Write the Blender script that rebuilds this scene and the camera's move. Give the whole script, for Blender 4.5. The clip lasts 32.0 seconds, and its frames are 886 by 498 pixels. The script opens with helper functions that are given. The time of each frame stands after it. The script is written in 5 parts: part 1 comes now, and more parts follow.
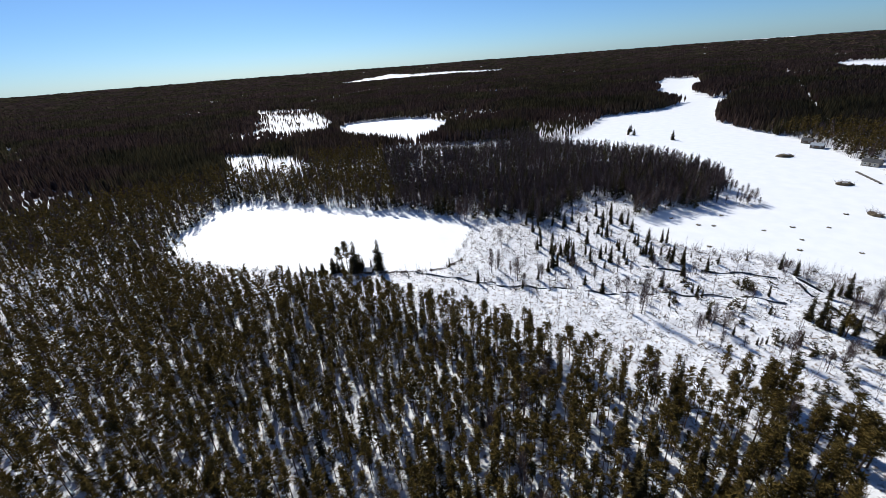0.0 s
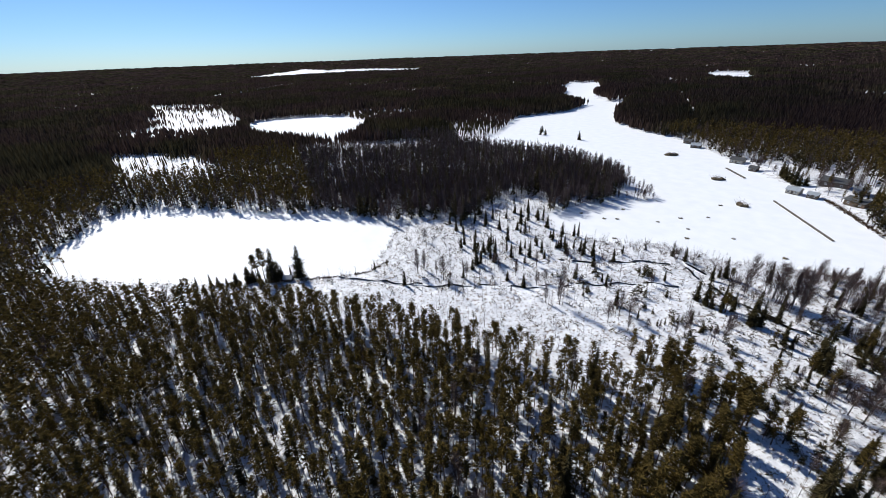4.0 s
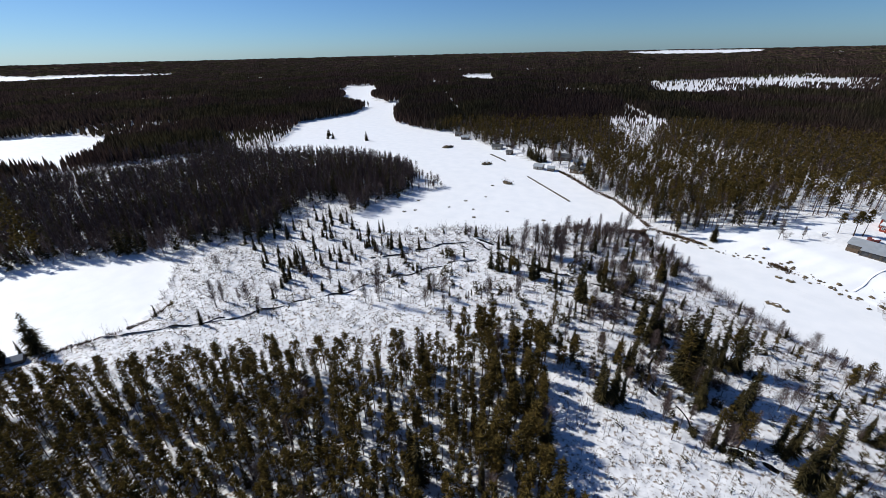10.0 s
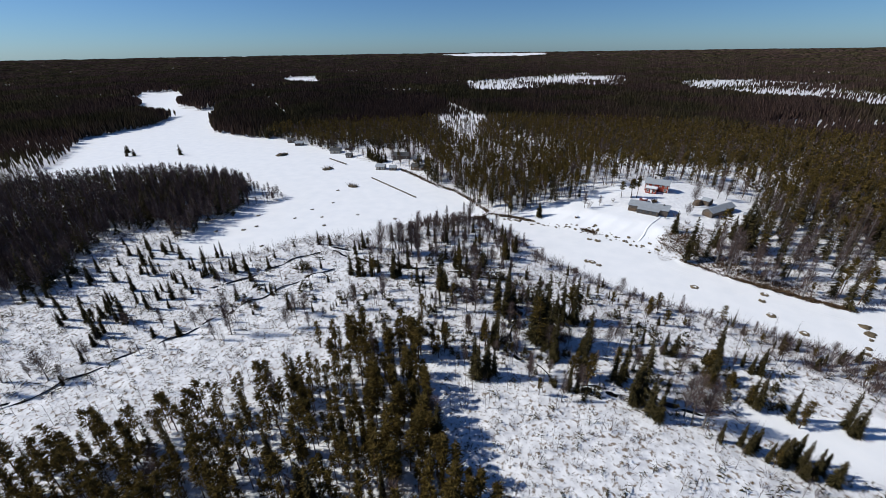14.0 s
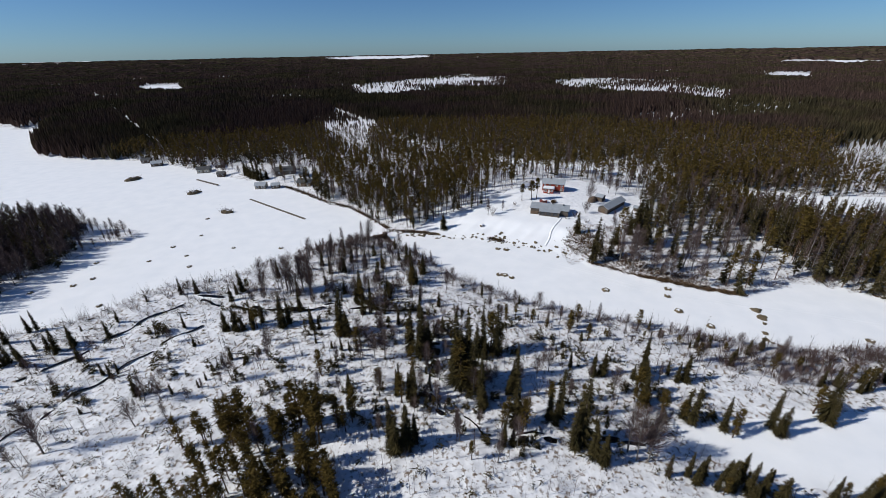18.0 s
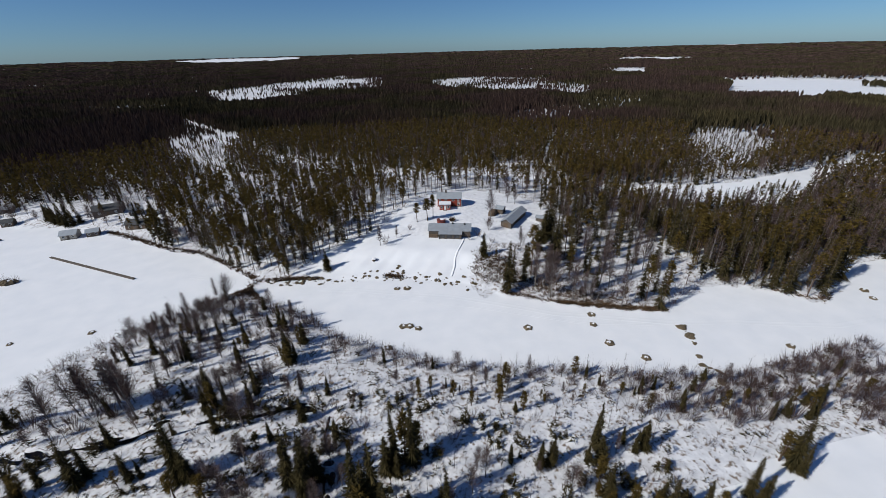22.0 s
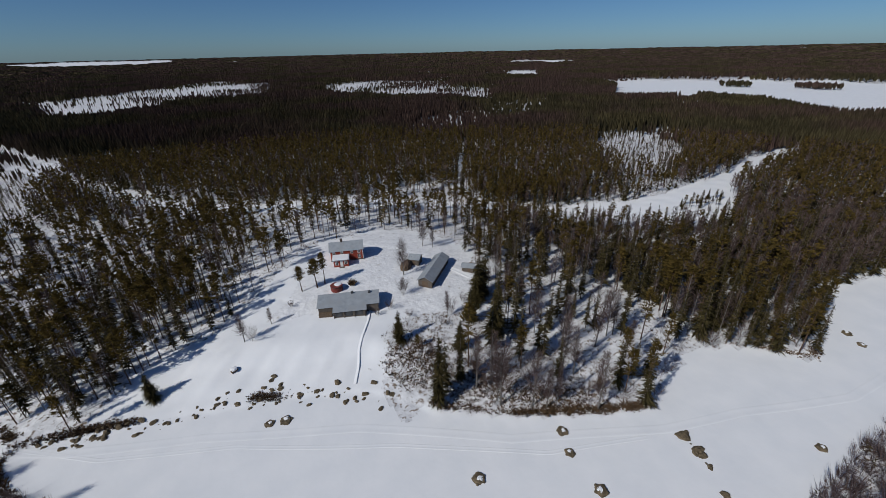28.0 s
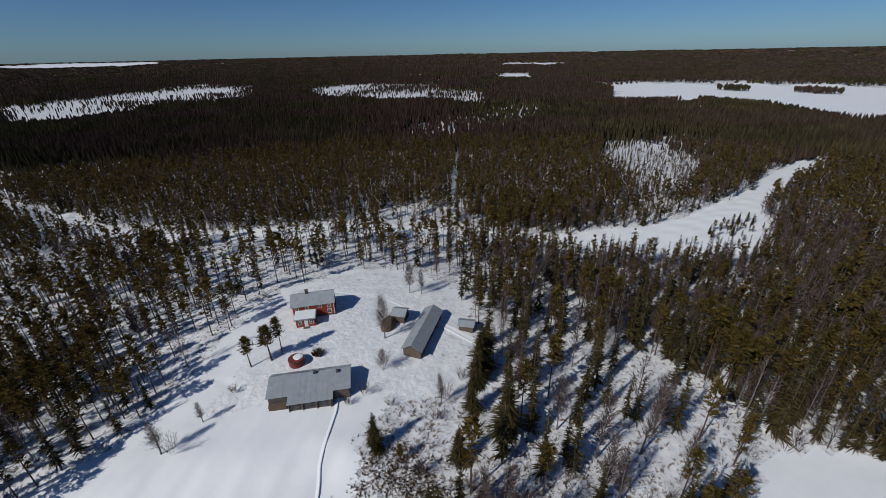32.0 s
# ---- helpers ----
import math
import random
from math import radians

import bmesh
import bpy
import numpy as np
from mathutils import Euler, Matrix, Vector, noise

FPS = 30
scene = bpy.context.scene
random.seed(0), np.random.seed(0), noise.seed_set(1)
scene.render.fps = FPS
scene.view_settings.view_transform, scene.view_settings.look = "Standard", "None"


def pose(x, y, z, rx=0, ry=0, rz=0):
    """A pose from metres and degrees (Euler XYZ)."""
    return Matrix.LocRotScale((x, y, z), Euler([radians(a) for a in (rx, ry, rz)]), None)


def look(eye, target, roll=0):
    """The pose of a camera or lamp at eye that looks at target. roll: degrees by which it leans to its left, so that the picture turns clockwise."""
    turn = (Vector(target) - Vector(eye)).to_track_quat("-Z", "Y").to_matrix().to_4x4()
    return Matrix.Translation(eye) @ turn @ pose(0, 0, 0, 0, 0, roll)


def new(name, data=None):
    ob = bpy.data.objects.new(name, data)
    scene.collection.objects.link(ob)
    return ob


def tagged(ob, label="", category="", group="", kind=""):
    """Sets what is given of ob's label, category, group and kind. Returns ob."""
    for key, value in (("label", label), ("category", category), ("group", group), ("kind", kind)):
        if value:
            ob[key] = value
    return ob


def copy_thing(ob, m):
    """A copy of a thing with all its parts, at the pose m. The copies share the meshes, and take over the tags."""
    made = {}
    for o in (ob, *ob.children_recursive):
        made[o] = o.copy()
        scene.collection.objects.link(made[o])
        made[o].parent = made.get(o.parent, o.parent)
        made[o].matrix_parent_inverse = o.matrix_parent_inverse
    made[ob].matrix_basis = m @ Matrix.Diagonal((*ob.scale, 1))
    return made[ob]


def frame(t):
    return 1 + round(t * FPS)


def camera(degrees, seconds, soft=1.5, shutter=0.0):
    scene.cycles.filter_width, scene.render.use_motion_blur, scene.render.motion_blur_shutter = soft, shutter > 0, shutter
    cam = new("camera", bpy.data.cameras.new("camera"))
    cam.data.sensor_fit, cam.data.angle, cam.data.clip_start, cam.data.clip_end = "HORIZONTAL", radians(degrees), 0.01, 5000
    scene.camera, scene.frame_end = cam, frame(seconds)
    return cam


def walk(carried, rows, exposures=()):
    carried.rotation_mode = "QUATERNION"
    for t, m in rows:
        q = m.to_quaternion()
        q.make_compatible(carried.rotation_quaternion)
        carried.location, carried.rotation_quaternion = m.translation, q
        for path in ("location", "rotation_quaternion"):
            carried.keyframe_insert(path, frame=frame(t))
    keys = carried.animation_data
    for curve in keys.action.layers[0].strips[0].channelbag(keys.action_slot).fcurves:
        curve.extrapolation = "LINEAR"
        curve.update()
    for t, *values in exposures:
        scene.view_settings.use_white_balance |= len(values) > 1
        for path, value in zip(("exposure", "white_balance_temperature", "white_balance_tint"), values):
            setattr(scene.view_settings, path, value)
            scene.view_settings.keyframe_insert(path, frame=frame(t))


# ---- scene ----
# ================= camera =================
cam = camera(94.87, 32.0, soft=0.8)


def aim(x, y, z, yaw, pitch, roll):
    """Pose of the drone camera: yaw clockwise from +y, pitch up, roll."""
    return pose(x, y, z, 90 + pitch, 0, -yaw) @ pose(0, 0, 0, 0, 0, roll)


FLIGHT = [
    (0, 5.76, -30.08, 74.03, -81.00, -24.82, -4.42),
    (0.5, 5.57, -29.82, 74.08, -78.97, -24.98, -4.48),
    (1, 5.59, -29.69, 74.03, -77.04, -25.05, -3.93),
    (1.5, 5.56, -29.47, 73.98, -75.48, -25.12, -3.24),
    (2, 5.42, -29.51, 74.02, -74.60, -25.23, -2.87),
    (2.5, 5.24, -29.56, 74.13, -74.04, -25.31, -2.57),
    (4.5, 4.11, -29.13, 74.41, -66.52, -25.73, -2.02),
    (5, 3.80, -28.64, 74.26, -62.86, -25.83, -1.95),
    (5.5, 3.67, -28.17, 73.85, -59.64, -25.82, -1.94),
    (6, 3.81, -28.02, 73.42, -57.19, -25.71, -1.95),
    (6.5, 3.64, -27.69, 73.32, -54.97, -25.79, -1.83),
    (7, 3.63, -27.39, 73.30, -52.91, -25.83, -1.73),
    (7.5, 3.73, -27.09, 73.32, -50.85, -25.88, -1.75),
    (8, 3.70, -26.82, 73.38, -48.86, -25.93, -1.73),
    (8.5, 3.80, -26.88, 73.47, -46.95, -25.91, -1.70),
    (9, 3.66, -26.71, 73.36, -45.01, -25.91, -1.56),
    (9.5, 3.78, -26.94, 73.16, -42.99, -25.90, -1.44),
    (10, 3.52, -27.42, 73.01, -40.80, -25.84, -1.31),
    (10.5, 3.01, -28.02, 72.85, -37.80, -25.84, -1.24),
    (11, 2.63, -28.23, 72.68, -34.23, -25.83, -1.15),
    (11.5, 2.51, -28.24, 72.54, -30.41, -25.85, -1.11),
    (12, 2.24, -28.18, 72.55, -27.13, -25.85, -1.00),
    (12.5, 2.03, -27.93, 72.69, -24.36, -25.91, -0.95),
    (13, 1.99, -27.54, 72.84, -22.04, -26.00, -1.00),
    (13.5, 1.98, -27.46, 72.83, -19.98, -25.99, -0.97),
    (14, 1.96, -27.24, 72.81, -18.24, -25.99, -0.87),
    (14.5, 1.74, -26.43, 72.79, -16.71, -26.00, -0.90),
    (16.5, 0.34, -17.67, 72.44, -9.37, -25.93, -0.96),
    (17, -0.13, -14.67, 72.27, -7.50, -25.88, -0.98),
    (17.5, -0.46, -11.38, 72.17, -5.57, -25.86, -1.03),
    (18, -0.52, -7.82, 72.08, -3.72, -25.89, -1.13),
    (18.5, -0.37, -3.92, 72.02, -1.84, -25.95, -1.18),
    (19, 0.00, -0.00, 71.99, -0.00, -26.01, -1.29),
    (19.5, 0.12, 3.80, 71.65, 2.06, -25.90, -1.36),
    (20, 0.41, 7.75, 71.39, 4.06, -25.84, -1.41),
    (20.5, 0.90, 11.64, 71.34, 6.01, -25.83, -1.44),
    (21, 1.58, 15.83, 71.30, 8.02, -25.94, -1.47),
    (21.5, 2.29, 19.91, 71.36, 10.05, -26.09, -1.49),
    (22, 3.13, 23.78, 71.45, 12.01, -26.12, -1.58),
    (22.5, 3.84, 27.62, 71.52, 14.21, -26.13, -1.64),
    (23, 4.86, 31.46, 71.56, 16.34, -26.19, -1.54),
    (23.5, 6.44, 35.49, 71.75, 18.38, -26.41, -1.69),
    (24, 7.95, 39.38, 72.06, 19.66, -26.57, -1.75),
    (24.5, 9.39, 43.25, 72.26, 20.44, -26.75, -1.67),
    (25, 10.77, 47.19, 72.35, 21.06, -26.85, -1.58),
    (25.5, 12.14, 50.97, 72.22, 21.64, -26.83, -1.50),
    (27.5, 17.95, 65.35, 70.93, 24.97, -26.18, -1.31),
    (28, 19.75, 68.86, 70.86, 25.28, -26.07, -1.32),
    (28.5, 21.47, 72.54, 70.93, 25.57, -26.11, -1.21),
    (29, 23.08, 76.02, 71.02, 25.83, -26.07, -1.16),
    (29.5, 24.83, 79.43, 70.94, 25.97, -26.00, -1.19),
    (30, 26.60, 82.80, 70.77, 26.04, -25.89, -1.22),
    (30.5, 28.28, 86.31, 70.58, 26.20, -25.77, -1.26),
    (31, 29.98, 89.71, 70.47, 26.32, -25.71, -1.33),
    (31.5, 31.77, 93.14, 70.60, 26.38, -25.70, -1.32),
    (32, 33.50, 96.62, 70.97, 26.47, -25.84, -1.17),
]
walk(cam, [(r[0], aim(*r[1:])) for r in FLIGHT], [(0, 0.6, 6430, 7), (6, 0.54, 6430, 7), (13, 0.32, 6430, 7), (19, 0.16, 6430, 7), (25, -0.12, 6430, 7), (29, -0.35, 6430, 7), (32, -0.32, 6430, 7)])

# ================= light =================
SUN_AZ = 193.7   # degrees from +x, counter-clockwise: where the sun stands
SUN_EL = 39.0
world = bpy.data.worlds.new("world")
scene.world = world
world.use_nodes = True
wn = world.node_tree.nodes
sky = wn.new("ShaderNodeTexSky")
sky.sky_type = "NISHITA"
sky.sun_disc = False
sky.sun_elevation = radians(SUN_EL)
sky.sun_rotation = radians(90 - SUN_AZ)
sky.air_density, sky.dust_density, sky.ozone_density = 0.8, 0.25, 4.0
tint = wn.new("ShaderNodeMixRGB")
tint.blend_type = "MULTIPLY"
tint.inputs[0].default_value = 1.0
tint.inputs[2].default_value = (0.64, 0.88, 1.18, 1)
world.node_tree.links.new(sky.outputs[0], tint.inputs[1])
world.node_tree.links.new(tint.outputs[0], wn["Background"].inputs[0])
wn["Background"].inputs[1].default_value = 0.055
sun_data = bpy.data.lights.new("sun", "SUN")
sun_data.energy, sun_data.angle, sun_data.color = 3.6, radians(0.53), (1.0, 0.965, 0.92)
sun = new("sun", sun_data)
sd = Vector((math.cos(radians(SUN_AZ)) * math.cos(radians(SUN_EL)), math.sin(radians(SUN_AZ)) * math.cos(radians(SUN_EL)), math.sin(radians(SUN_EL))))
sun.matrix_world = look(sd * 400, (0, 0, 0))


# ================= materials =================
def material(name, dark, light, rough=0.8, scale=2.0, detail=6.0, bump=0.0, bump_scale=20.0, metal=0.0, rand=0.0, island=0.0, translucent=0.0, wear=None, wear_scale=0.4, wear_from=0.5, stretch=None, spec=0.3):
    """Two-scale procedural surface: fine grain between two colours, a coarser stain, optional relief."""
    m = bpy.data.materials.new(name)
    m.use_nodes = True
    nt = m.node_tree
    n, l = nt.nodes, nt.links
    b = n["Principled BSDF"]
    b.inputs["Roughness"].default_value = rough
    b.inputs["Metallic"].default_value = metal
    b.inputs["Specular IOR Level"].default_value = spec
    co = n.new("ShaderNodeTexCoord")
    src = co.outputs["Object"]
    if stretch:
        mp = n.new("ShaderNodeMapping")
        mp.inputs["Scale"].default_value = stretch
        l.new(src, mp.inputs[0])
        src = mp.outputs[0]
    t = n.new("ShaderNodeTexNoise")
    t.inputs["Scale"].default_value, t.inputs["Detail"].default_value = scale, detail
    l.new(src, t.inputs["Vector"])
    r = n.new("ShaderNodeValToRGB")
    r.color_ramp.elements[0].position, r.color_ramp.elements[1].position = 0.3, 0.7
    r.color_ramp.elements[0].color, r.color_ramp.elements[1].color = (*dark, 1), (*light, 1)
    l.new(t.outputs["Fac"], r.inputs[0])
    col = r.outputs[0]
    if wear:
        t2 = n.new("ShaderNodeTexNoise")
        t2.inputs["Scale"].default_value, t2.inputs["Detail"].default_value = wear_scale, 5
        l.new(src, t2.inputs["Vector"])
        r2 = n.new("ShaderNodeValToRGB")
        r2.color_ramp.elements[0].position, r2.color_ramp.elements[1].position = wear_from, wear_from + 0.12
        l.new(t2.outputs["Fac"], r2.inputs[0])
        mx = n.new("ShaderNodeMixRGB")
        l.new(r2.outputs[0], mx.inputs[0])
        l.new(col, mx.inputs[1])
        mx.inputs[2].default_value = (*wear, 1)
        col = mx.outputs[0]
    if rand or island:
        if rand:
            rn = n.new("ShaderNodeObjectInfo").outputs["Random"]
        else:
            rn = n.new("ShaderNodeNewGeometry").outputs["Random Per Island"]
        mr = n.new("ShaderNodeMapRange")
        k = rand or island
        mr.inputs["To Min"].default_value, mr.inputs["To Max"].default_value = 1 - k, 1 + k
        l.new(rn, mr.inputs["Value"])
        hs = n.new("ShaderNodeHueSaturation")
        l.new(mr.outputs[0], hs.inputs["Value"])
        l.new(col, hs.inputs["Color"])
        col = hs.outputs[0]
    l.new(col, b.inputs["Base Color"])
    if bump:
        t3 = n.new("ShaderNodeTexNoise")
        t3.inputs["Scale"].default_value, t3.inputs["Detail"].default_value = bump_scale, 5
        l.new(src, t3.inputs["Vector"])
        bp = n.new("ShaderNodeBump")
        bp.inputs["Strength"].default_value = bump
        bp.inputs["Distance"].default_value = 0.3
        l.new(t3.outputs["Fac"], bp.inputs["Height"])
        l.new(bp.outputs[0], b.inputs["Normal"])
    if translucent:
        tr = n.new("ShaderNodeBsdfTranslucent")
        l.new(col, tr.inputs[0])
        ms = n.new("ShaderNodeMixShader")
        ms.inputs[0].default_value = translucent
        l.new(b.outputs[0], ms.inputs[1])
        l.new(tr.outputs[0], ms.inputs[2])
        l.new(ms.outputs[0], n["Material Output"].inputs[0])
    return m


SNOW = material("snow", (0.80, 0.81, 0.83), (0.87, 0.87, 0.88), 0.6, 0.15, 8, 0.12, 0.5)
FORESTSNOW = material("littered_snow", (0.60, 0.60, 0.62), (0.85, 0.85, 0.87), 0.7, 0.5, 10, 1.0, 0.55, wear=(0.22, 0.17, 0.13), wear_scale=1.1, wear_from=0.545)
TRODDEN = material("trodden_snow", (0.70, 0.70, 0.72), (0.86, 0.86, 0.87), 0.65, 0.6, 9, 0.75, 0.9, wear=(0.52, 0.49, 0.46), wear_scale=0.5, wear_from=0.63)
PINE = material("pine_needles", (0.066, 0.048, 0.014), (0.135, 0.092, 0.027), 0.75, 0.6, 3, island=0.45, translucent=0.25, spec=0.04)
SPRUCE = material("spruce_needles", (0.036, 0.032, 0.014), (0.082, 0.063, 0.027), 0.75, 0.6, 3, island=0.4, translucent=0.15, spec=0.04)
BARK = material("grey_brown_bark", (0.07, 0.055, 0.045), (0.14, 0.11, 0.09), 0.9, 3, 4)
PINEBARK = material("pine_bark", (0.05, 0.034, 0.026), (0.12, 0.07, 0.047), 0.9, 2, 4)
TWIG = material("bare_twigs", (0.068, 0.047, 0.043), (0.138, 0.098, 0.091), 0.9, 0.5, 3, island=0.3, spec=0.05)
BIRCHBARK = material("birch_bark", (0.07, 0.062, 0.058), (0.26, 0.24, 0.225), 0.8, 3, 4)
FARWOOD = material("far_woods", (0.040, 0.036, 0.021), (0.085, 0.069, 0.036), 0.9, 0.03, 8, island=0.4, wear=(0.075, 0.049, 0.041), wear_scale=0.007, wear_from=0.43, spec=0.02, translucent=0.2)
METALROOF = material("grey_sheet_roof", (0.32, 0.345, 0.37), (0.42, 0.445, 0.47), 0.45, 0.8, 5, metal=0.2, wear=(0.36, 0.375, 0.39))
REDWALL = material("red_ochre_boards", (0.22, 0.035, 0.02), (0.34, 0.06, 0.035), 0.85, 3, 5, stretch=(6, 6, 0.6))
GREYWALL = material("weathered_grey_logs", (0.075, 0.062, 0.052), (0.17, 0.14, 0.115), 0.9, 2, 6, stretch=(1, 1, 6))
ROCK = material("dry_grass_and_stone", (0.06, 0.047, 0.03), (0.19, 0.145, 0.09), 0.95, 1.5, 6, 0.5, 3)
WATER = material("dark_open_water", (0.006, 0.006, 0.007), (0.012, 0.011, 0.01), 0.08, 0.3, 2)
HEATH = material("brown_shore_sedge", (0.07, 0.044, 0.026), (0.135, 0.088, 0.052), 0.95, 1.0, 5, island=0.35, spec=0.05)

# ================= plan of the land =================
POND = [(-198, -139), (-228, -129), (-260, -123), (-261, -111), (-222, -44), (-200, -3), (-182, 9), (-168, 11), (-150, 3), (-139, -6), (-134, -14), (-139, -31), (-150, -66), (-165, -96), (-181, -118)]
LAKE = [(-349, 146), (-363, 171), (-404, 203), (-453, 243), (-456, 292), (-462, 330), (-522, 420), (-511, 472), (-470, 428), (-420, 370), (-358, 312), (-303, 295), (-252, 293), (-222, 279), (-181, 259), (-148, 240), (-129, 236), (-96, 212), (-77, 196), (-60, 186), (-47, 172), (-38, 162), (-37, 154), (-50, 147), (-63, 141), (-74, 131), (-84, 119), (-89, 114), (-105, 109), (-113, 95), (-119, 88), (-136, 79), (-154, 86), (-158, 104), (-157, 131), (-146, 150), (-152, 157), (-182, 160), (-214, 167), (-246, 162), (-275, 146), (-292, 130), (-325, 134)]
RIVER = [(-36, 154), (-34, 158), (-5, 152), (15, 147), (31, 142), (46, 128), (60, 119), (75, 112), (88, 107), (98, 112), (113, 116), (126, 110), (136, 99), (152, 106), (164, 117), (183, 116), (230, 104), (230, 40), (150, 50), (126, 68), (129, 83), (115, 83), (89, 81), (77, 83), (63, 88), (51, 92), (33, 97), (21, 101), (7, 110), (-4, 117), (-13, 128), (-22, 138), (-32, 146)]
POND2 = [(40, 55), (59, 58), (74, 61), (98, 61), (112, 52), (100, 40), (81, 43), (69, 42), (54, 45)]
NEARWOOD = [(-173, -127), (-142, -88), (-131, -60), (-113, -30), (-89, 1), (-67, 25), (-50, 39), (-38, 45), (-30, 48), (-24, 42), (-20, 30), (-14, 21), (-3, 15), (10, 5), (40, -20), (150, -60), (300, -200), (0, -300), (-200, -220)]
SWAMP = [(-176, -118), (-162, -90), (-147, -62), (-138, -40), (-128, -8), (-150, 6), (-171, 13), (-175, 30), (-158, 45), (-172, 60), (-185, 80), (-179, 99), (-154, 90), (-119, 88), (-105, 109), (-84, 119), (-63, 141), (-36, 158), (-13, 128), (7, 110), (33, 97), (63, 88), (115, 84), (140, 70), (150, 45), (112, 30), (90, 5), (40, -20), (-3, 15), (-24, 42), (-50, 39), (-89, 1), (-113, -30), (-131, -60), (-142, -88), (-166, -120)]
FARM = [(-30, 152), (-22, 160), (-11, 170), (3, 174), (14, 186), (25, 204), (38, 214), (60, 217), (76, 211), (84, 196), (86, 184), (74, 165), (76, 156), (64, 144), (54, 137), (42, 130), (38, 127)]
ROADS = [
    [(138, 213), (162, 203), (207, 200), (264, 207), (310, 220), (356, 227), (398, 221), (366, 213), (322, 206), (272, 196), (236, 188), (214, 181), (185, 182), (158, 186), (134, 199)],
    [(-136, 465), (-87, 395), (-49, 342), (-18, 305), (-24, 303), (-55, 337), (-93, 391), (-141, 461)],
    [(-193, 573), (-96, 421), (-91, 424), (-186, 578)],
    [(-50, 340), (-20, 309), (25, 280), (87, 247), (145, 213), (142, 208), (85, 241), (23, 274), (-22, 303), (-53, 334)],
    [(-1036, 1110), (-606, 675), (-255, 315), (-250, 319.5), (-602, 679.5), (-1032, 1115)],
    [(154, 186), (184, 184), (227, 190), (258, 199), (300, 212), (284, 202), (242, 186), (224, 174), (198, 162), (176, 166), (158, 177)],
    [(143, 214), (164, 210), (184, 202), (205, 197), (228, 196), (212, 178), (190, 178), (166, 186), (142, 200)],
    [(-90, 396), (-64, 366), (-43, 342), (-22, 314), (7, 294), (38, 280), (71, 266), (101, 246), (143, 214), (140, 205), (99, 235), (68, 255), (36, 268), (4, 281), (-28, 302), (-48, 330), (-69, 358), (-94, 392)],
    [(124, 263), (147, 302), (181, 361), (177, 363), (143, 304), (120, 266)],
]
CLEARINGS = [
    [(291, 332), (329, 324), (312, 274), (232, 220), (219, 233), (231, 267)],
    [(-187, 476), (-178, 568), (-89, 416), (-64, 290), (-85, 295), (-131, 359)],
    [(241, 1045), (406, 1031), (427, 874), (436, 722), (337, 567), (328, 661), (240, 710), (200, 823)],
    [(-291, 965), (-220, 1081), (-53, 1218), (91, 1207), (70, 872), (-55, 867), (-127, 711), (-204, 731)],
    [(-874, -250), (-947, -250), (-888, -153), (-696, -93), (-543, -80), (-555, -126), (-583, -180)],
    [(-429, -175), (-424, -128), (-401, -98), (-304, -81), (-310, -120), (-336, -143)],
    [(226, 1083), (352, 1104), (407, 1021), (465, 954), (333, 668), (292, 716), (230, 752), (183, 822)],
    [(-210, 978), (-184, 1124), (3, 1394), (78, 1192), (24, 858), (-54, 830), (-145, 713)],
    [(-490, 205), (-440, 150), (-397, 128), (-330, 112), (-296, 126), (-330, 140), (-365, 180), (-405, 208), (-455, 245)],
    [(-400, -20), (-392, 30), (-360, 80), (-330, 100), (-322, 70), (-340, 20), (-365, -30)],
]
FAR_LAKES = [
    [(720, 750), (941, 722), (972, 590), (1059, 473), (1101, 403), (604, 248), (561, 277), (599, 351), (623, 461), (502, 522)],
    [(-613, -59), (-627, -22), (-594, 61), (-543, 71), (-417, 37), (-402, 16), (-419, -14), (-459, -44)],
    [(-2205, -168), (-3277, 180), (-2904, 305), (-2872, 588), (-2428, 824), (-2000, 640), (-2180, 380), (-2190, 120), (-2060, -76)],
    [(-800, 560), (-880, 640), (-835, 680), (-720, 610), (-640, 520), (-560, 470), (-500, 425), (-505, 385), (-560, 400), (-640, 440), (-700, 500)],
    [(1585, 2338), (1821, 2066), (1500, 1740), (1290, 1890)],
    [(889, 1328), (965, 1261), (734, 970), (681, 1015)],
    [(-1446, 4335), (-1173, 4700), (-431, 4750), (-330, 3900), (-780, 3650), (-1180, 3800)],
    [(-915, 1189), (-834, 1214), (-611, 876), (-672, 876)],
]
COTTAGE_YARD = [(-192, 262), (-172, 272), (-140, 268), (-112, 262), (-88, 234), (-90, 214), (-120, 218), (-150, 236)]
SPIT = [(-186, 168), (-170, 146), (-159, 128), (-140, 148), (-150, 162)]
FAR_ISLETS = [(842, 553, 16, 26), (890, 450, 18, 34)]


def rough_edge(poly):
    """The same outline with small bays and points along its sides."""
    out = []
    for k, ((x1, y1), (x2, y2)) in enumerate(zip(poly, poly[1:] + poly[:1])):
        d = math.hypot(x2 - x1, y2 - y1)
        nx1, ny1 = -(y2 - y1) / d, (x2 - x1) / d
        out.append((x1, y1))
        for f in (0.3, 0.66):
            j = min(0.09 * d, 26) * math.sin(k * 2.7 + f * 19 + x1 * 0.01)
            out.append((x1 + (x2 - x1) * f + nx1 * j, y1 + (y2 - y1) * f + ny1 * j))
    return out


FAR_LAKES = [rough_edge(w) for w in FAR_LAKES]
CLEARINGS = [rough_edge(w) for w in CLEARINGS]
WATERS = [POND, LAKE, RIVER, POND2] + FAR_LAKES
rng = np.random.default_rng(7)


